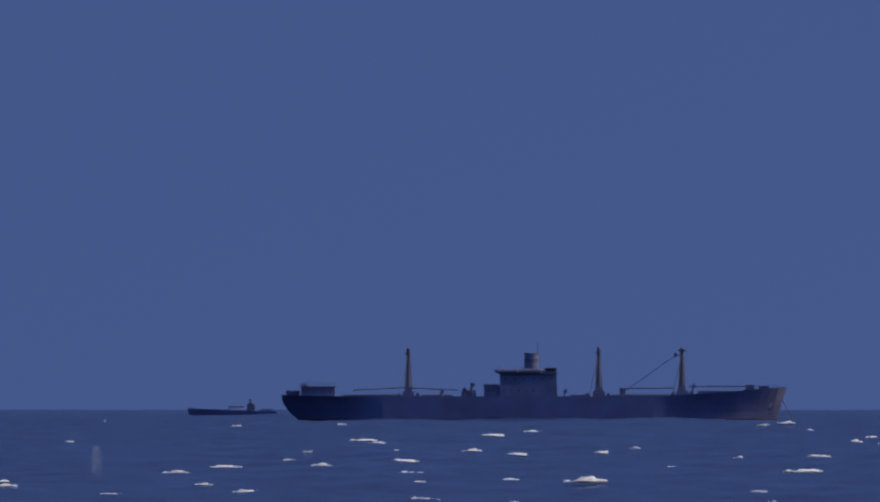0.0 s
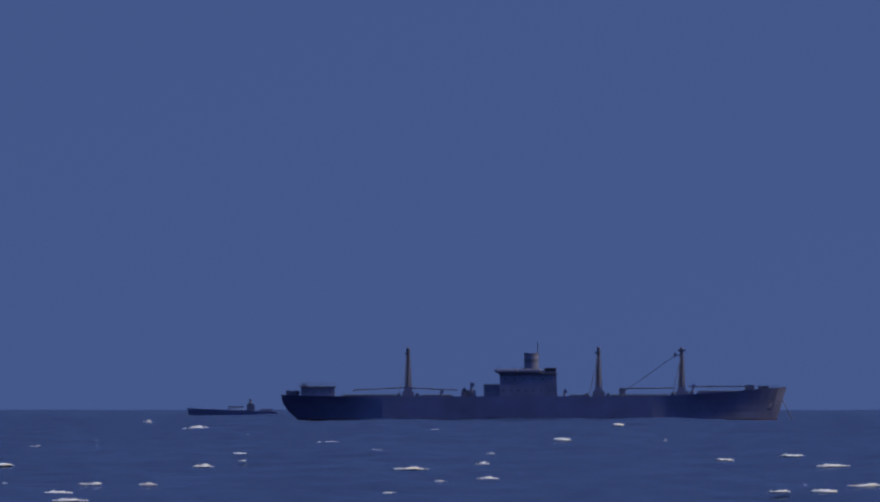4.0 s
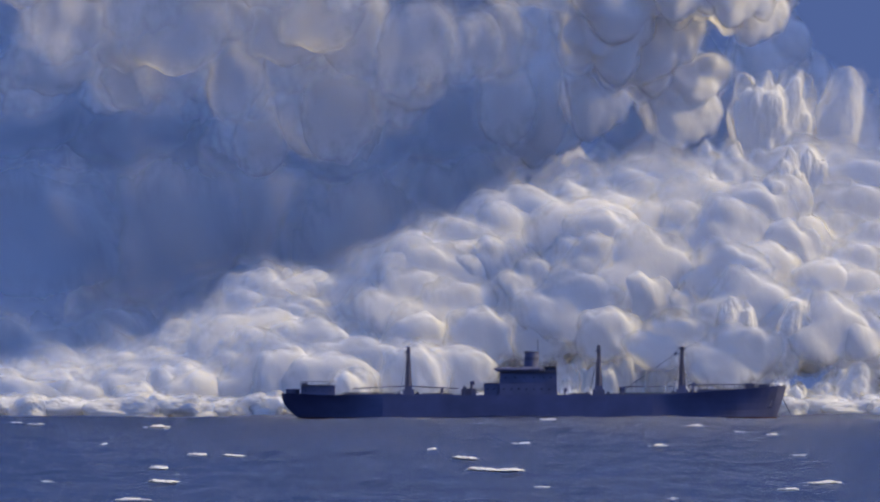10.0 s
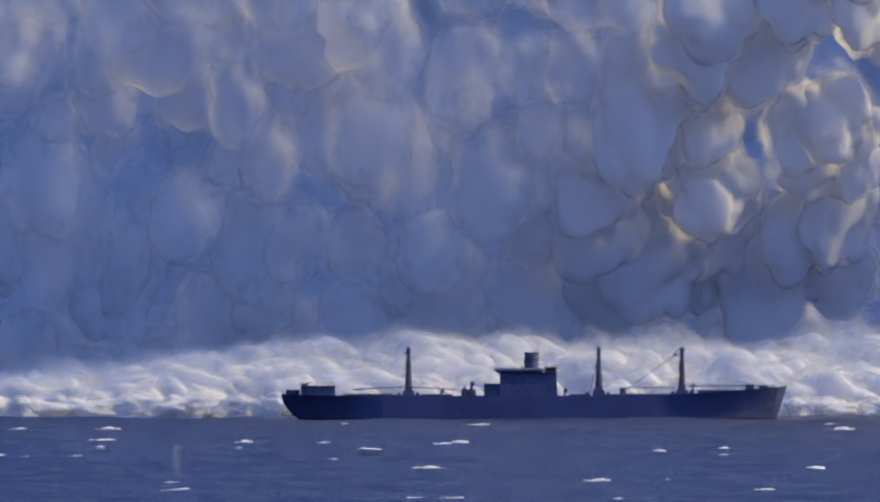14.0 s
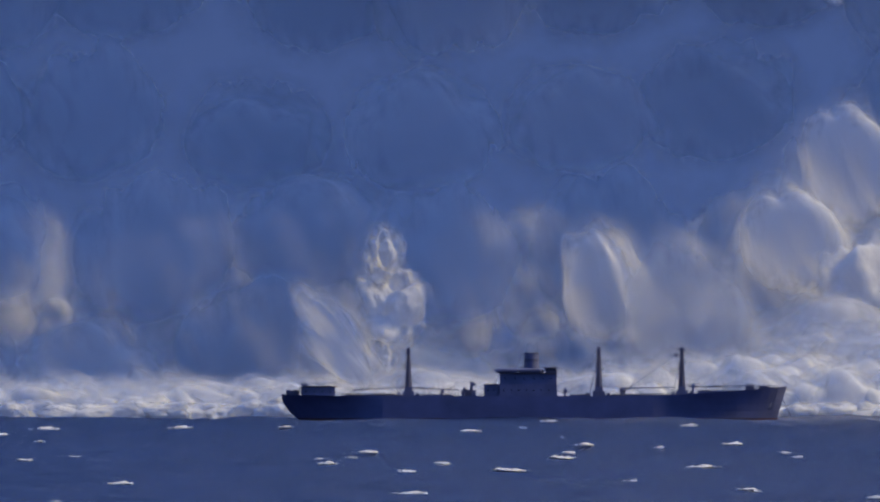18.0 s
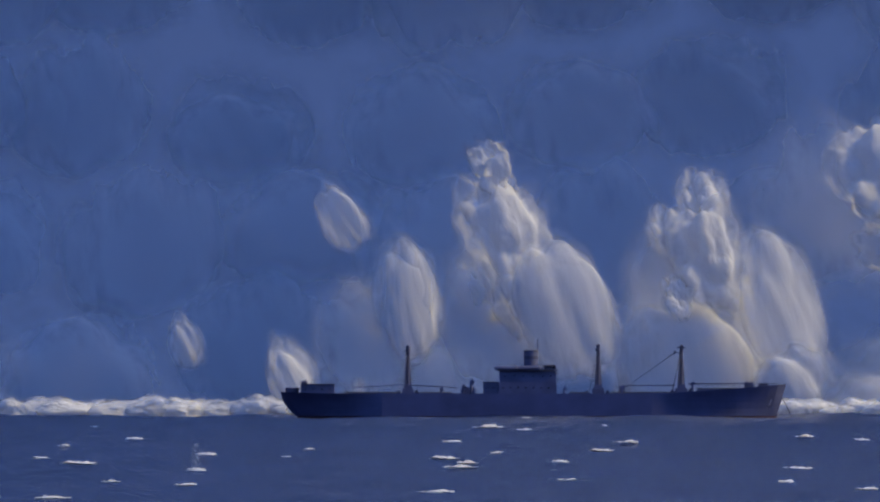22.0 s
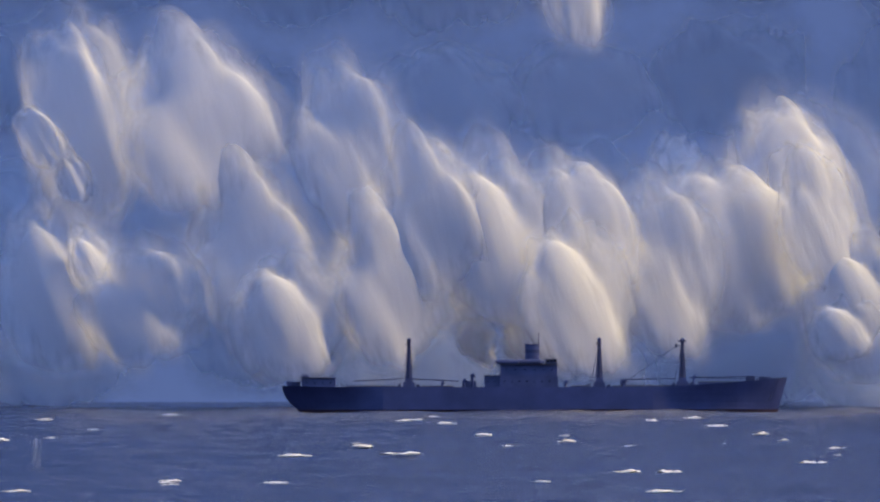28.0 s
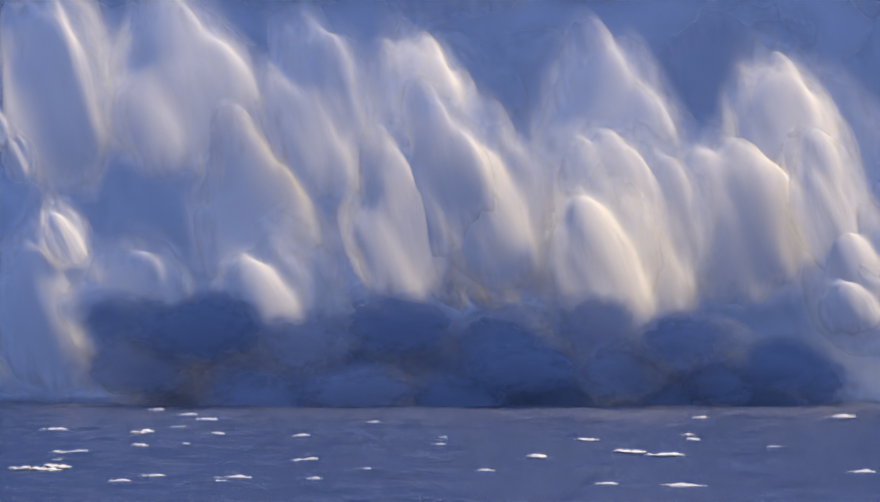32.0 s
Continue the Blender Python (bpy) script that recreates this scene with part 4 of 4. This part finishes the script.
LATE = (
    # kind, half width, half height, y, lean, brood, rows
    # hanging lobes left over from the cloud
    (FLOW, 11.2, 19.4, 225, -14, 2, ((15.2, 5.1, 62.4, 575), (16.0, 5.8, 61.6), (16.5, 7.3, 59.4), (17, 9.6, 51.9), (17.5, 11.8, 46.0), (18, 14.8, 40.0), (19, 25.2, 23.6), (20, 29.7, 4.2), (21, 31.2, -37.6))),
    (FLOW, 12.7, 17.9, 235, -18, 2, ((15.2, 62.5, 72.8, 575), (16.1, 62.5, 71.3), (16.5, 63.3, 69.8), (17, 64.8, 62.4), (18, 67.0, 51.9), (19, 70.0, 34.0), (20, 73.0, 7.2), (21, 73.0, -37.6))),
    (FLOW, 8.2, 22.4, 238, -6, 1, ((15.2, 41.6, 51.9, 575), (16.1, 42.4, 48.9), (16.5, 43.9, 44.5), (17, 46.1, 34.0), (18, 49.1, 13.1), (19, 50.6, -37.6))),
    (FLOW, 16.4, 26.9, 245, -14, 2, ((15.2, 67.0, 40.0, 575), (16.1, 67.0, 40.0), (16.5, 68.5, 41.5), (17, 67.0, 43.0), (18, 63.3, 46.0), (18.6, 62.5, 34.0), (19.2, 62.5, 7.2), (20, 62.5, -37.6))),
    (FLOW, 11.9, 20.9, 250, -16, 1, ((15.2, 78.9, 102.6, 575), (16.1, 78.9, 102.6), (16.5, 78.2, 102.6), (17, 80.4, 93.7), (18, 81.9, 72.8), (19, 83.4, 48.9), (20, 84.9, 22.1), (21, 84.9, -37.6))),
    (FLOW, 11.9, 19.4, 252, -16, 1, ((15.2, 90.9, 66.8, 575), (16.5, 88.6, 62.4), (18, 87.9, 48.9), (20, 88.6, 28.0), (22, 88.6, -37.6))),
    # the bank towards the bow
    (FLOW, 19.4, 16.4, 205, -8, 2, ((14.8, 37.2, -37.6), (16.2, 34.2, 13.1), (16.5, 34.2, 14.6), (17.5, 35.7, 10.1), (18.5, 35.7, -37.6))),
    (FLOW, 25.4, 20.9, 215, -8, 2, ((14.8, 71.5, -37.6), (16.2, 71.5, 14.6), (18, 73.0, 19.1), (19, 77.5, 20.6), (20, 81.9, 19.1), (21.5, 83.4, 13.1), (23, 84.9, -37.6))),
    (BALL, 19.4, 22.4, 232, -20, 3, ((16.8, 87.9, -37.6), (18, 86.4, 31.0), (19, 83.4, 40.0), (20, 83.4, 37.0), (21, 86.4, 48.9), (22, 90.9, 62.4), (24, 92.4, 66.8), (25, 90.9, 71.3), (28, 84.9, 74.3), (32, 78.9, 77.3))),
    # the dome over the fore deck
    (BALL, 15.7, 22.4, 210, -14, 3, ((17.6, 40.2, -52.5), (18.5, 37.2, 7.2), (19, 37.2, 28.0), (19.5, 41.6, 34.0), (20, 46.1, 38.5), (21, 46.9, 37.0), (22, 45.4, 40.0), (23.5, 40.9, 47.4), (24.2, 39.4, 53.4), (25, 43.1, 54.9), (28, 38.7, 72.8), (30, 32.7, 78.8), (32, 29.7, 80.3))),
    (FLOW, 11.2, 25.4, 204, -24, 2, ((18.6, 52.1, -52.5), (19.5, 50.6, 10.1), (20, 55.1, 26.6), (21, 57.3, 31.0), (22, 60.3, 34.0), (23.5, 61.8, 37.0), (25, 67.0, 40.0), (28, 70.0, 48.9), (32, 73.0, 51.9))),
    (FLOW, 17.9, 28.3, 214, -12, 2, ((20.5, 40.2, -52.5), (22, 37.2, 16.1), (23.5, 41.6, 31.0), (25, 44.6, 34.0), (28, 49.1, 43.0), (32, 49.1, 48.9))),
    (FLOW, 10.4, 11.2, 200, -30, 1, ((20.8, 62.5, -37.6), (22, 65.5, 13.1), (23.5, 67.0, 11.6), (25, 71.5, 16.1), (28, 78.9, 22.1), (32, 81.9, 28.0))),
    (BALL, 9.7, 17.2, 205, -16, 2, ((19.0, 20.8, -52.5), (19.6, 20.0, 16.1), (20, 20.8, 25.1), (20.7, 22.2, 23.6), (21.4, 23.0, 10.1), (22, 23.7, -37.6))),
    (FLOW, 9.0, 16.4, 206, -28, 1, ((18.0, 20.8, -37.6), (18.7, 23.7, 16.1), (19, 24.5, 22.1), (19.6, 28.2, 10.1), (20.4, 29.7, -37.6))),
    # the ball and the stream astern of the after mast
    (FLOW, 7.2, 20.1, 180, -38, 2, ((16.8, -56.8, -37.6), (17.3, -54.6, 16.1), (17.7, -55.3, 25.1), (18, -56.1, 25.8), (18.5, -61.3, 28.0), (19, -56.8, 26.6), (19.5, -53.8, 23.6), (20, -53.8, 19.1), (21, -46.4, 16.1), (22, -44.9, -37.6))),
    (BALL, 13.1, 17.2, 186, -6, 4, ((17.2, -38.9, -37.6), (17.8, -38.9, 20.6), (18.2, -41.9, 34.0), (18.5, -44.9, 42.2), (19, -46.4, 45.2), (19.5, -46.4, 51.9), (20, -44.9, 57.9), (20.4, -44.9, 53.4), (20.7, -45.6, 48.9), (21.2, -46.4, 37.0), (21.8, -46.4, 7.2), (22.4, -46.4, -37.6))),
    (FLOW, 8.2, 16.4, 190, 0, 2, ((17.8, -40.4, -37.6), (18.6, -41.9, 19.1), (19.3, -41.9, 31.0), (20, -41.2, 40.0), (20.7, -44.9, 37.0), (21.4, -40.4, 40.0), (22, -35.9, 37.0), (22.8, -58.3, 62.4), (23.2, -64.3, 54.9), (23.8, -67.3, -37.6))),
    (THIN, 16.4, 22.4, 196, -14, 1, ((16.6, -52.4, -52.5), (17.6, -52.4, 16.1), (19, -52.4, 22.1), (21, -46.4, 25.1), (23, -49.4, 28.0), (25, -58.3, 31.0), (32, -67.3, 40.0))),
    # the middle plume
    (BALL, 15.7, 23.9, 198, -18, 4, ((18.8, -18.0, -52.5), (19.4, -17.3, 16.1), (20, -15.1, 41.5), (20.7, -19.5, 50.4), (21.4, -18.0, 56.4), (22, -9.1, 47.4), (22.8, -9.1, 48.9), (23.5, -4.6, 44.5), (24.2, -7.6, 41.5), (25, -3.1, 38.5), (28, -7.6, 62.4), (30, -15.1, 72.8), (32, -16.5, 75.8))),
    (FLOW, 11.9, 23.9, 194, -20, 2, ((19.2, -4.6, -52.5), (19.8, -7.6, 16.1), (20.3, -6.1, 31.0), (21, -3.1, 35.5), (22, 4.3, 34.0), (23.5, 5.1, 35.5), (25, 8.8, 29.5), (28, 10.3, 47.4), (30, 13.3, 51.9), (32, 16.3, 54.9))),
    (FLOW, 9.0, 19.4, 190, -8, 2, ((20.2, -34.4, -52.5), (21, -31.5, 28.0), (22, -35.2, 34.0), (22.8, -28.5, 37.0), (23.5, -15.1, 34.0), (25, -18.0, 31.0), (28, -22.5, 47.4), (32, -28.5, 62.4))),
    (THIN, 22.4, 28.3, 204, -14, 1, ((18.6, -19.5, -52.5), (19.8, -18.0, 28.0), (22, -13.6, 34.0), (25, -7.6, 34.0), (28, -7.6, 40.0), (32, -7.6, 46.0))),
    (THIN, 22.4, 28.3, 222, -14, 1, ((15.2, 22.2, -52.5), (16.4, 29.7, 28.0), (20, 32.7, 34.0), (23, 34.2, 37.0), (32, 34.2, 46.0))),
    (THIN, 25.4, 32.8, 260, -14, 1, ((15.2, 67.0, -52.5), (16.4, 71.5, 51.9), (20, 73.0, 62.4), (24, 71.5, 62.4), (32, 67.0, 66.8))),
    # flakes that break off astern
    (FLOW, 5.1, 11.2, 186, -24, 1, ((21.0, -52.4, 57.9, 575), (21.6, -52.4, 56.4), (22, -52.4, 55.7), (22.5, -58.3, 66.8), (23, -64.3, 63.9), (23.5, -76.2, 54.9), (25, -103.1, 60.9), (28, -132.9, 72.8), (32, -147.8, 75.8))),
    (FLOW, 4.2, 9.0, 188, -14, 1, ((21.6, -92.6, 22.1, 575), (22.1, -94.1, 22.1), (22.8, -97.1, 46.0), (23.5, -101.6, 48.9), (24.2, -104.6, 48.9), (25, -102.8, 47.4), (28, -124.0, 62.4), (32, -138.9, 66.8))),
    (FLOW, 6.0, 11.9, 184, -24, 1, ((21.2, -67.3, -37.6), (22, -65.8, 14.6), (22.8, -79.2, 22.1), (23.5, -97.1, 26.6), (25, -106.1, 26.6), (28, -119.5, 40.0), (32, -127.0, 46.0))),
    # the dome astern, which grows into the great bank
    (FLOW, 20.9, 31.3, 200, -16, 2, ((21.9, -67.3, -67.4), (22.8, -67.3, 7.2), (23.5, -67.3, 43.0), (24.2, -70.3, 51.9), (25, -74.7, 56.4), (25.5, -79.2, 59.4), (28, -98.6, 77.3), (30, -101.6, 81.8), (32, -103.1, 84.7))),
    (FLOW, 16.4, 31.3, 194, -18, 2, ((22.6, -52.4, -67.4), (23.5, -53.8, 7.2), (24.2, -52.4, 32.5), (25, -49.4, 43.0), (25.5, -47.9, 46.0), (28, -53.8, 68.3), (30, -61.3, 77.3), (32, -62.8, 78.8))),
    (FLOW, 14.2, 28.3, 190, -18, 2, ((23.6, -33.0, -67.4), (24.4, -33.0, 8.7), (25, -34.4, 28.0), (25.5, -34.4, 32.5), (28, -34.4, 51.9), (30, -33.0, 59.4), (32, -31.5, 62.4))),
    (FLOW, 17.9, 20.9, 184, -20, 2, ((23.2, -79.2, -52.5), (24.2, -82.2, 16.1), (25, -83.7, 22.1), (28, -107.6, 28.0), (30, -110.5, 25.1), (32, -112.0, 26.6))),
    (FLOW, 16.4, 22.4, 186, -18, 2, ((23.4, -58.3, -52.5), (24.4, -58.3, 10.1), (25, -56.8, 16.1), (28, -70.3, 25.1), (32, -76.2, 28.0))),
    (FLOW, 16.4, 35.8, 208, -14, 2, ((23.8, -153.8, -67.4), (25, -150.8, -1.8), (26.2, -135.9, 43.0), (28, -125.5, 74.3), (30, -129.9, 80.3), (32, -131.4, 81.8))),
    (FLOW, 16.4, 29.8, 196, -14, 2, ((24.4, -132.9, -67.4), (26.0, -129.9, 10.1), (28, -131.4, 34.0), (30, -132.9, 28.0), (32, -132.9, 28.0))),
    (FLOW, 16.4, 31.3, 197, -16, 2, ((25.0, -92.6, -67.4), (26.2, -86.7, 19.1), (28, -82.2, 43.0), (30, -82.2, 48.9), (32, -82.2, 51.9))),
    (FLOW, 16.4, 29.8, 192, -16, 2, ((24.0, -12.1, -67.4), (25, -15.1, 22.1), (26.2, -15.1, 34.0), (28, -15.1, 47.4), (30, -18.0, 54.9), (32, -16.5, 54.9))),
    (FLOW, 14.9, 28.3, 188, -20, 2, ((24.8, -44.9, -67.4), (26.2, -44.9, 16.1), (28, -46.4, 34.0), (30, -43.4, 46.0), (32, -43.4, 48.9))),
    (FLOW, 16.4, 28.3, 188, -22, 2, ((24.4, 1.4, -67.4), (26, 2.9, 16.1), (28, 4.3, 31.0), (30, 8.8, 40.0), (32, 11.8, 41.5))),
    (FLOW, 16.4, 31.3, 200, -18, 2, ((24.0, 26.7, -67.4), (25, 28.2, 19.1), (28, 29.7, 37.0), (30, 28.2, 44.5), (32, 26.7, 46.0))),
    (FLOW, 17.9, 32.8, 218, -20, 2, ((24.6, 64.0, -67.4), (26, 64.0, 28.0), (28, 62.5, 56.4), (30, 62.5, 65.3), (32, 61.0, 66.8))),
    (FLOW, 16.4, 26.9, 206, -22, 2, ((25.0, 78.9, -67.4), (26.5, 78.9, 16.1), (28, 81.9, 28.0), (32, 81.9, 34.0))),
    (FLOW, 19.4, 34.3, 240, -12, 2, ((25.6, 1.4, -67.4), (27, 1.4, 16.1), (28, 1.4, 40.0), (30, 7.3, 62.4), (32, 11.8, 72.8))),
    (FLOW, 17.9, 32.8, 238, -12, 2, ((25.6, -33.0, -67.4), (27, -31.5, 16.1), (28, -31.5, 46.0), (30, -34.4, 62.4), (32, -34.4, 72.8))),
    # the streams that drop from above
    (FLOW, 9.3, 29.8, 199, -6, 2, ((0, -82.2, -82.4), (6.1, -82.2, -82.4), (6.7, -79.2, 186.2), (20, 20.8, 174.3), (22.5, 20.8, 154.9), (23.5, 22.2, 129.5), (24.2, 23.7, 113.1), (25, 22.2, 102.6), (25.5, 19.3, 101.2), (28, 8.8, 120.6), (30, 1.4, 150.4), (32, -1.6, 156.4))),
    (FLOW, 3.6, 10.4, 200, -10, 1, ((0, -82.2, -67.4), (6.1, -82.2, -67.4), (6.7, -79.2, 171.3), (15, 77.5, 156.4), (17.5, 77.5, 128.0), (18.5, 78.6, 111.6), (19, 78.9, 101.2), (19.6, 80.4, 90.7), (21, 83.4, 48.9), (22, 83.4, -22.7))),
)


def build_late():
    white = plume("secondary_plume", "spray_billow", "sunlit white billows of spray rising behind the ship", "spray plume")
    fall = plume("falling_spray", "spray_drape", "streaming sheets of white spray falling back to the sea", "spray plume")
    haze = plume("thin_haze", "mist_veil", "thin pale haze drifting about the falling spray", "mist")
    for n, (kinds, w, h, y, lean, brood, rows) in enumerate(LATE):
        if rows[0][2] > -h:  # comes out of the mist: it waits behind the curtain
            x, z = rows[0][1:3]
            rows = ((0, x, -h * 2, 575), (12.5, x, -h * 2, 575), (14.4, x, z, 575), *rows)
        if kinds is BALL:  # sinks back behind the bank at the end
            rows = [r if r[0] < 26 else (r[0], r[1], r[2] - 1.1 * h, y + 60) for r in rows]
        else:  # a longer tail and a wider skirt
            rows = [(r[0], r[1] - 0.45 * h * math.sin(radians(lean)), r[2] - (0.45 if r[0] < 26 else 0.2) * h, *r[3:]) for r in rows]
            w, h = w * 1.6, h * 1.4
        puff(white if kinds is BALL else haze if kinds is THIN else fall, kinds, (w, min(w, h) * (0.5 if kinds is BALL else 0.32), h), y, rows, 2000 + n, lean if kinds is BALL or w < 14 else lean * 0.65, brood if kinds is BALL else 0)


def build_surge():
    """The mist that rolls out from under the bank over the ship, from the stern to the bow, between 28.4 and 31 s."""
    surge = plume("surge_front", "surge_mist", "wall of mist that rolls over the ship, the bank's shade in its dark blue colour", "mist")
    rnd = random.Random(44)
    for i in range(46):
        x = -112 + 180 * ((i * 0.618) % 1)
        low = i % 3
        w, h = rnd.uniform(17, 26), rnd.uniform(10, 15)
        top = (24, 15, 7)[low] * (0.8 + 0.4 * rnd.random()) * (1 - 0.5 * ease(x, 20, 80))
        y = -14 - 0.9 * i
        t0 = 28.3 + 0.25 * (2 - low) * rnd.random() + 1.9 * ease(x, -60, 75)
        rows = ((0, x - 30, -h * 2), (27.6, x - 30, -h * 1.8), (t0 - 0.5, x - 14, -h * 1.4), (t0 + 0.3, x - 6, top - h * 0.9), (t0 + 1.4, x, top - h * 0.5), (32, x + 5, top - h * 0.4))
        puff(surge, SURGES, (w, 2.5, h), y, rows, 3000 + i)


build_wall()
build_mist()
build_head()
build_skirt()
build_foot()
build_late()
build_surge()


# ---- whitecaps and splashes on the near sea ----
def whitecap_mesh(seed):
    """A broken crest: a ragged low ridge of foam with a trailing tongue."""
    rnd = random.Random(seed)
    bm = bmesh.new()
    bmesh.ops.create_icosphere(bm, subdivisions=3, radius=1)
    off = Vector((seed * 7.3, rnd.uniform(0, 9), 0))
    for v in bm.verts:
        ragged = 0.6 + 1.3 * noise.noise(Vector((v.co.x * 3.4, 0, 0)) + off)
        v.co.z = v.co.z * max(0.08, ragged) * (1 if v.co.z > 0 else 0.4) + 0.3 * noise.noise(Vector((v.co.x * 1.5, 3, 0)) + off)
        v.co.x *= 1.4
        v.co.y *= 0.5
        v.co += 0.22 * noise.noise_vector(v.co * 3.0 + off)
    me = bpy.data.meshes.new("whitecap")
    bm.to_mesh(me)
    bm.free()
    me.materials.append(FOAM)
    me.shade_smooth()
    return me


CAPS = [whitecap_mesh(i) for i in range(8)]


def build_whitecaps():
    """Crests that break, run a few metres with the wind and sink again, over and over."""
    rnd = random.Random(9)
    for i in range(80):
        cap = tagged(new("whitecap", CAPS[i % 8]), "small white breaking wave crest on the dark blue sea", "whitecap", "whitecaps")
        u = rnd.random()
        depth = 1 / (1 / 1560 + (1 / 3850 - 1 / 1560) * u ** 0.85)
        size = rnd.uniform(0.3, 0.95) * (0.75 + depth / 4200)
        cap.scale = (size * rnd.uniform(1.0, 2.0), size * 2.5, size * 0.42)
        t = rnd.uniform(-2.5, 1.0)
        rows = []
        while t < 32:
            x = EYE.x + depth * rnd.uniform(-0.030, 0.030)
            y = depth - 4000
            life = rnd.uniform(1.2, 3.0)
            run = rnd.uniform(-2.5, -0.8)
            up = float(wave(np.array([x]), np.array([y]))[0]) + 0.22
            for dt, dz in ((-0.35, -2.2), (0, 0.0), (life * 0.5, 0.08), (life, -0.05), (life + 0.4, -2.2)):
                rows.append((t + dt, pose(x + run * dt, y, up + dz, 0, 0, 0)))
            t += life + rnd.uniform(0.9, 2.4)
        rows = [(a, m) for a, m in rows if 0 < a < 32]
        WAVES.append((cap, [(0, rows[0][1]), *rows, (32, rows[-1][1])]))


def build_splashes():
    """Thin upright splashes on the near water, which drift to port."""
    rnd = random.Random(12)
    verts, faces = [], []
    for i in range(700):
        h = rnd.random() ** 0.8
        c = Vector((rnd.gauss(0, 0.25 + 0.2 * (1 - h)), rnd.gauss(0, 0.3), h * 4.4))
        k = len(verts)
        for j in range(4):
            verts.append(tuple(c + Vector((rnd.gauss(0, 1), rnd.gauss(0, 1), rnd.gauss(0, 1.6))).normalized() * 0.05))
        faces += [(k, k + 1, k + 2), (k, k + 2, k + 3), (k, k + 3, k + 1), (k + 1, k + 3, k + 2)]
    me = mesh_of("splash", verts, faces, FOAM)
    for start, end, u0, speed in ((0, 1.0, 172, -62), (0.8, 2.0, 105, -50), (1.2, 2.2, 342, -50), (5.2, 6.6, 90, -60), (12.6, 14.8, 396, -60), (14.2, 15.2, 420, -60),
                                   (18.2, 19.6, 410, -60), (18.4, 19.7, 290, -60), (18.4, 19.8, 168, -60), (20.2, 21.0, 170, -50), (21.2, 22.2, 392, -55), (23.2, 24.0, 180, -50), (27.6, 28.6, 85, -50)):
        ob = tagged(new("splash", me), "thin upright splash of spray on the near water", "splash", "splashes", "stuff")
        y = 1930 - 4000
        rows = []
        for t, dz in ((0, -9), (start - 0.4, -9), (start, 0), (end, 0), (end + 0.4, -9), (32, -9)):
            u = u0 + speed * (min(max(t, start - 0.4), end + 0.4) - start)
            if 0 <= t <= 32 and (not rows or t > rows[-1][0]):
                rows.append((t, pose(EYE.x + 1930 * (u - 784) * 3.73e-5, y, dz - 0.2)))
        if start == 0:
            rows[0] = (0, pose(EYE.x + 1930 * (u0 - 784) * 3.73e-5, y, -0.2))
        WAVES.append((ob, rows))


WAVES = []
build_whitecaps()
build_splashes()


def motions():
    for ob, rows in MOVES:
        walk(ob, rows)
    for ob, rows in WAVES:
        walk(ob, rows)
    # the barge goes under as the burst reaches it
    walk(barge, [(t, pose(-83.0, 250, z, 0, a)) for t, z, a in ((0, 0.3, 0), (5.9, 0.3, 0), (6.15, -1.5, 8), (6.5, -16, 30), (32, -18, 30))])
    # the ship heaves a little on the swell
    walk(ship, [(t, pose(0, 0, z, 0, a, 0)) for t, z, a in ((0, 0, 0), (6, 0, 0), (7, 0.1, 0.03), (9, -0.05, -0.03), (12, 0.1, 0.02), (16, 0, 0), (20, 0.1, 0.02), (24, 0.2, 0), (28, 0.35, -0.03), (32, 0.4, 0))])


motions()
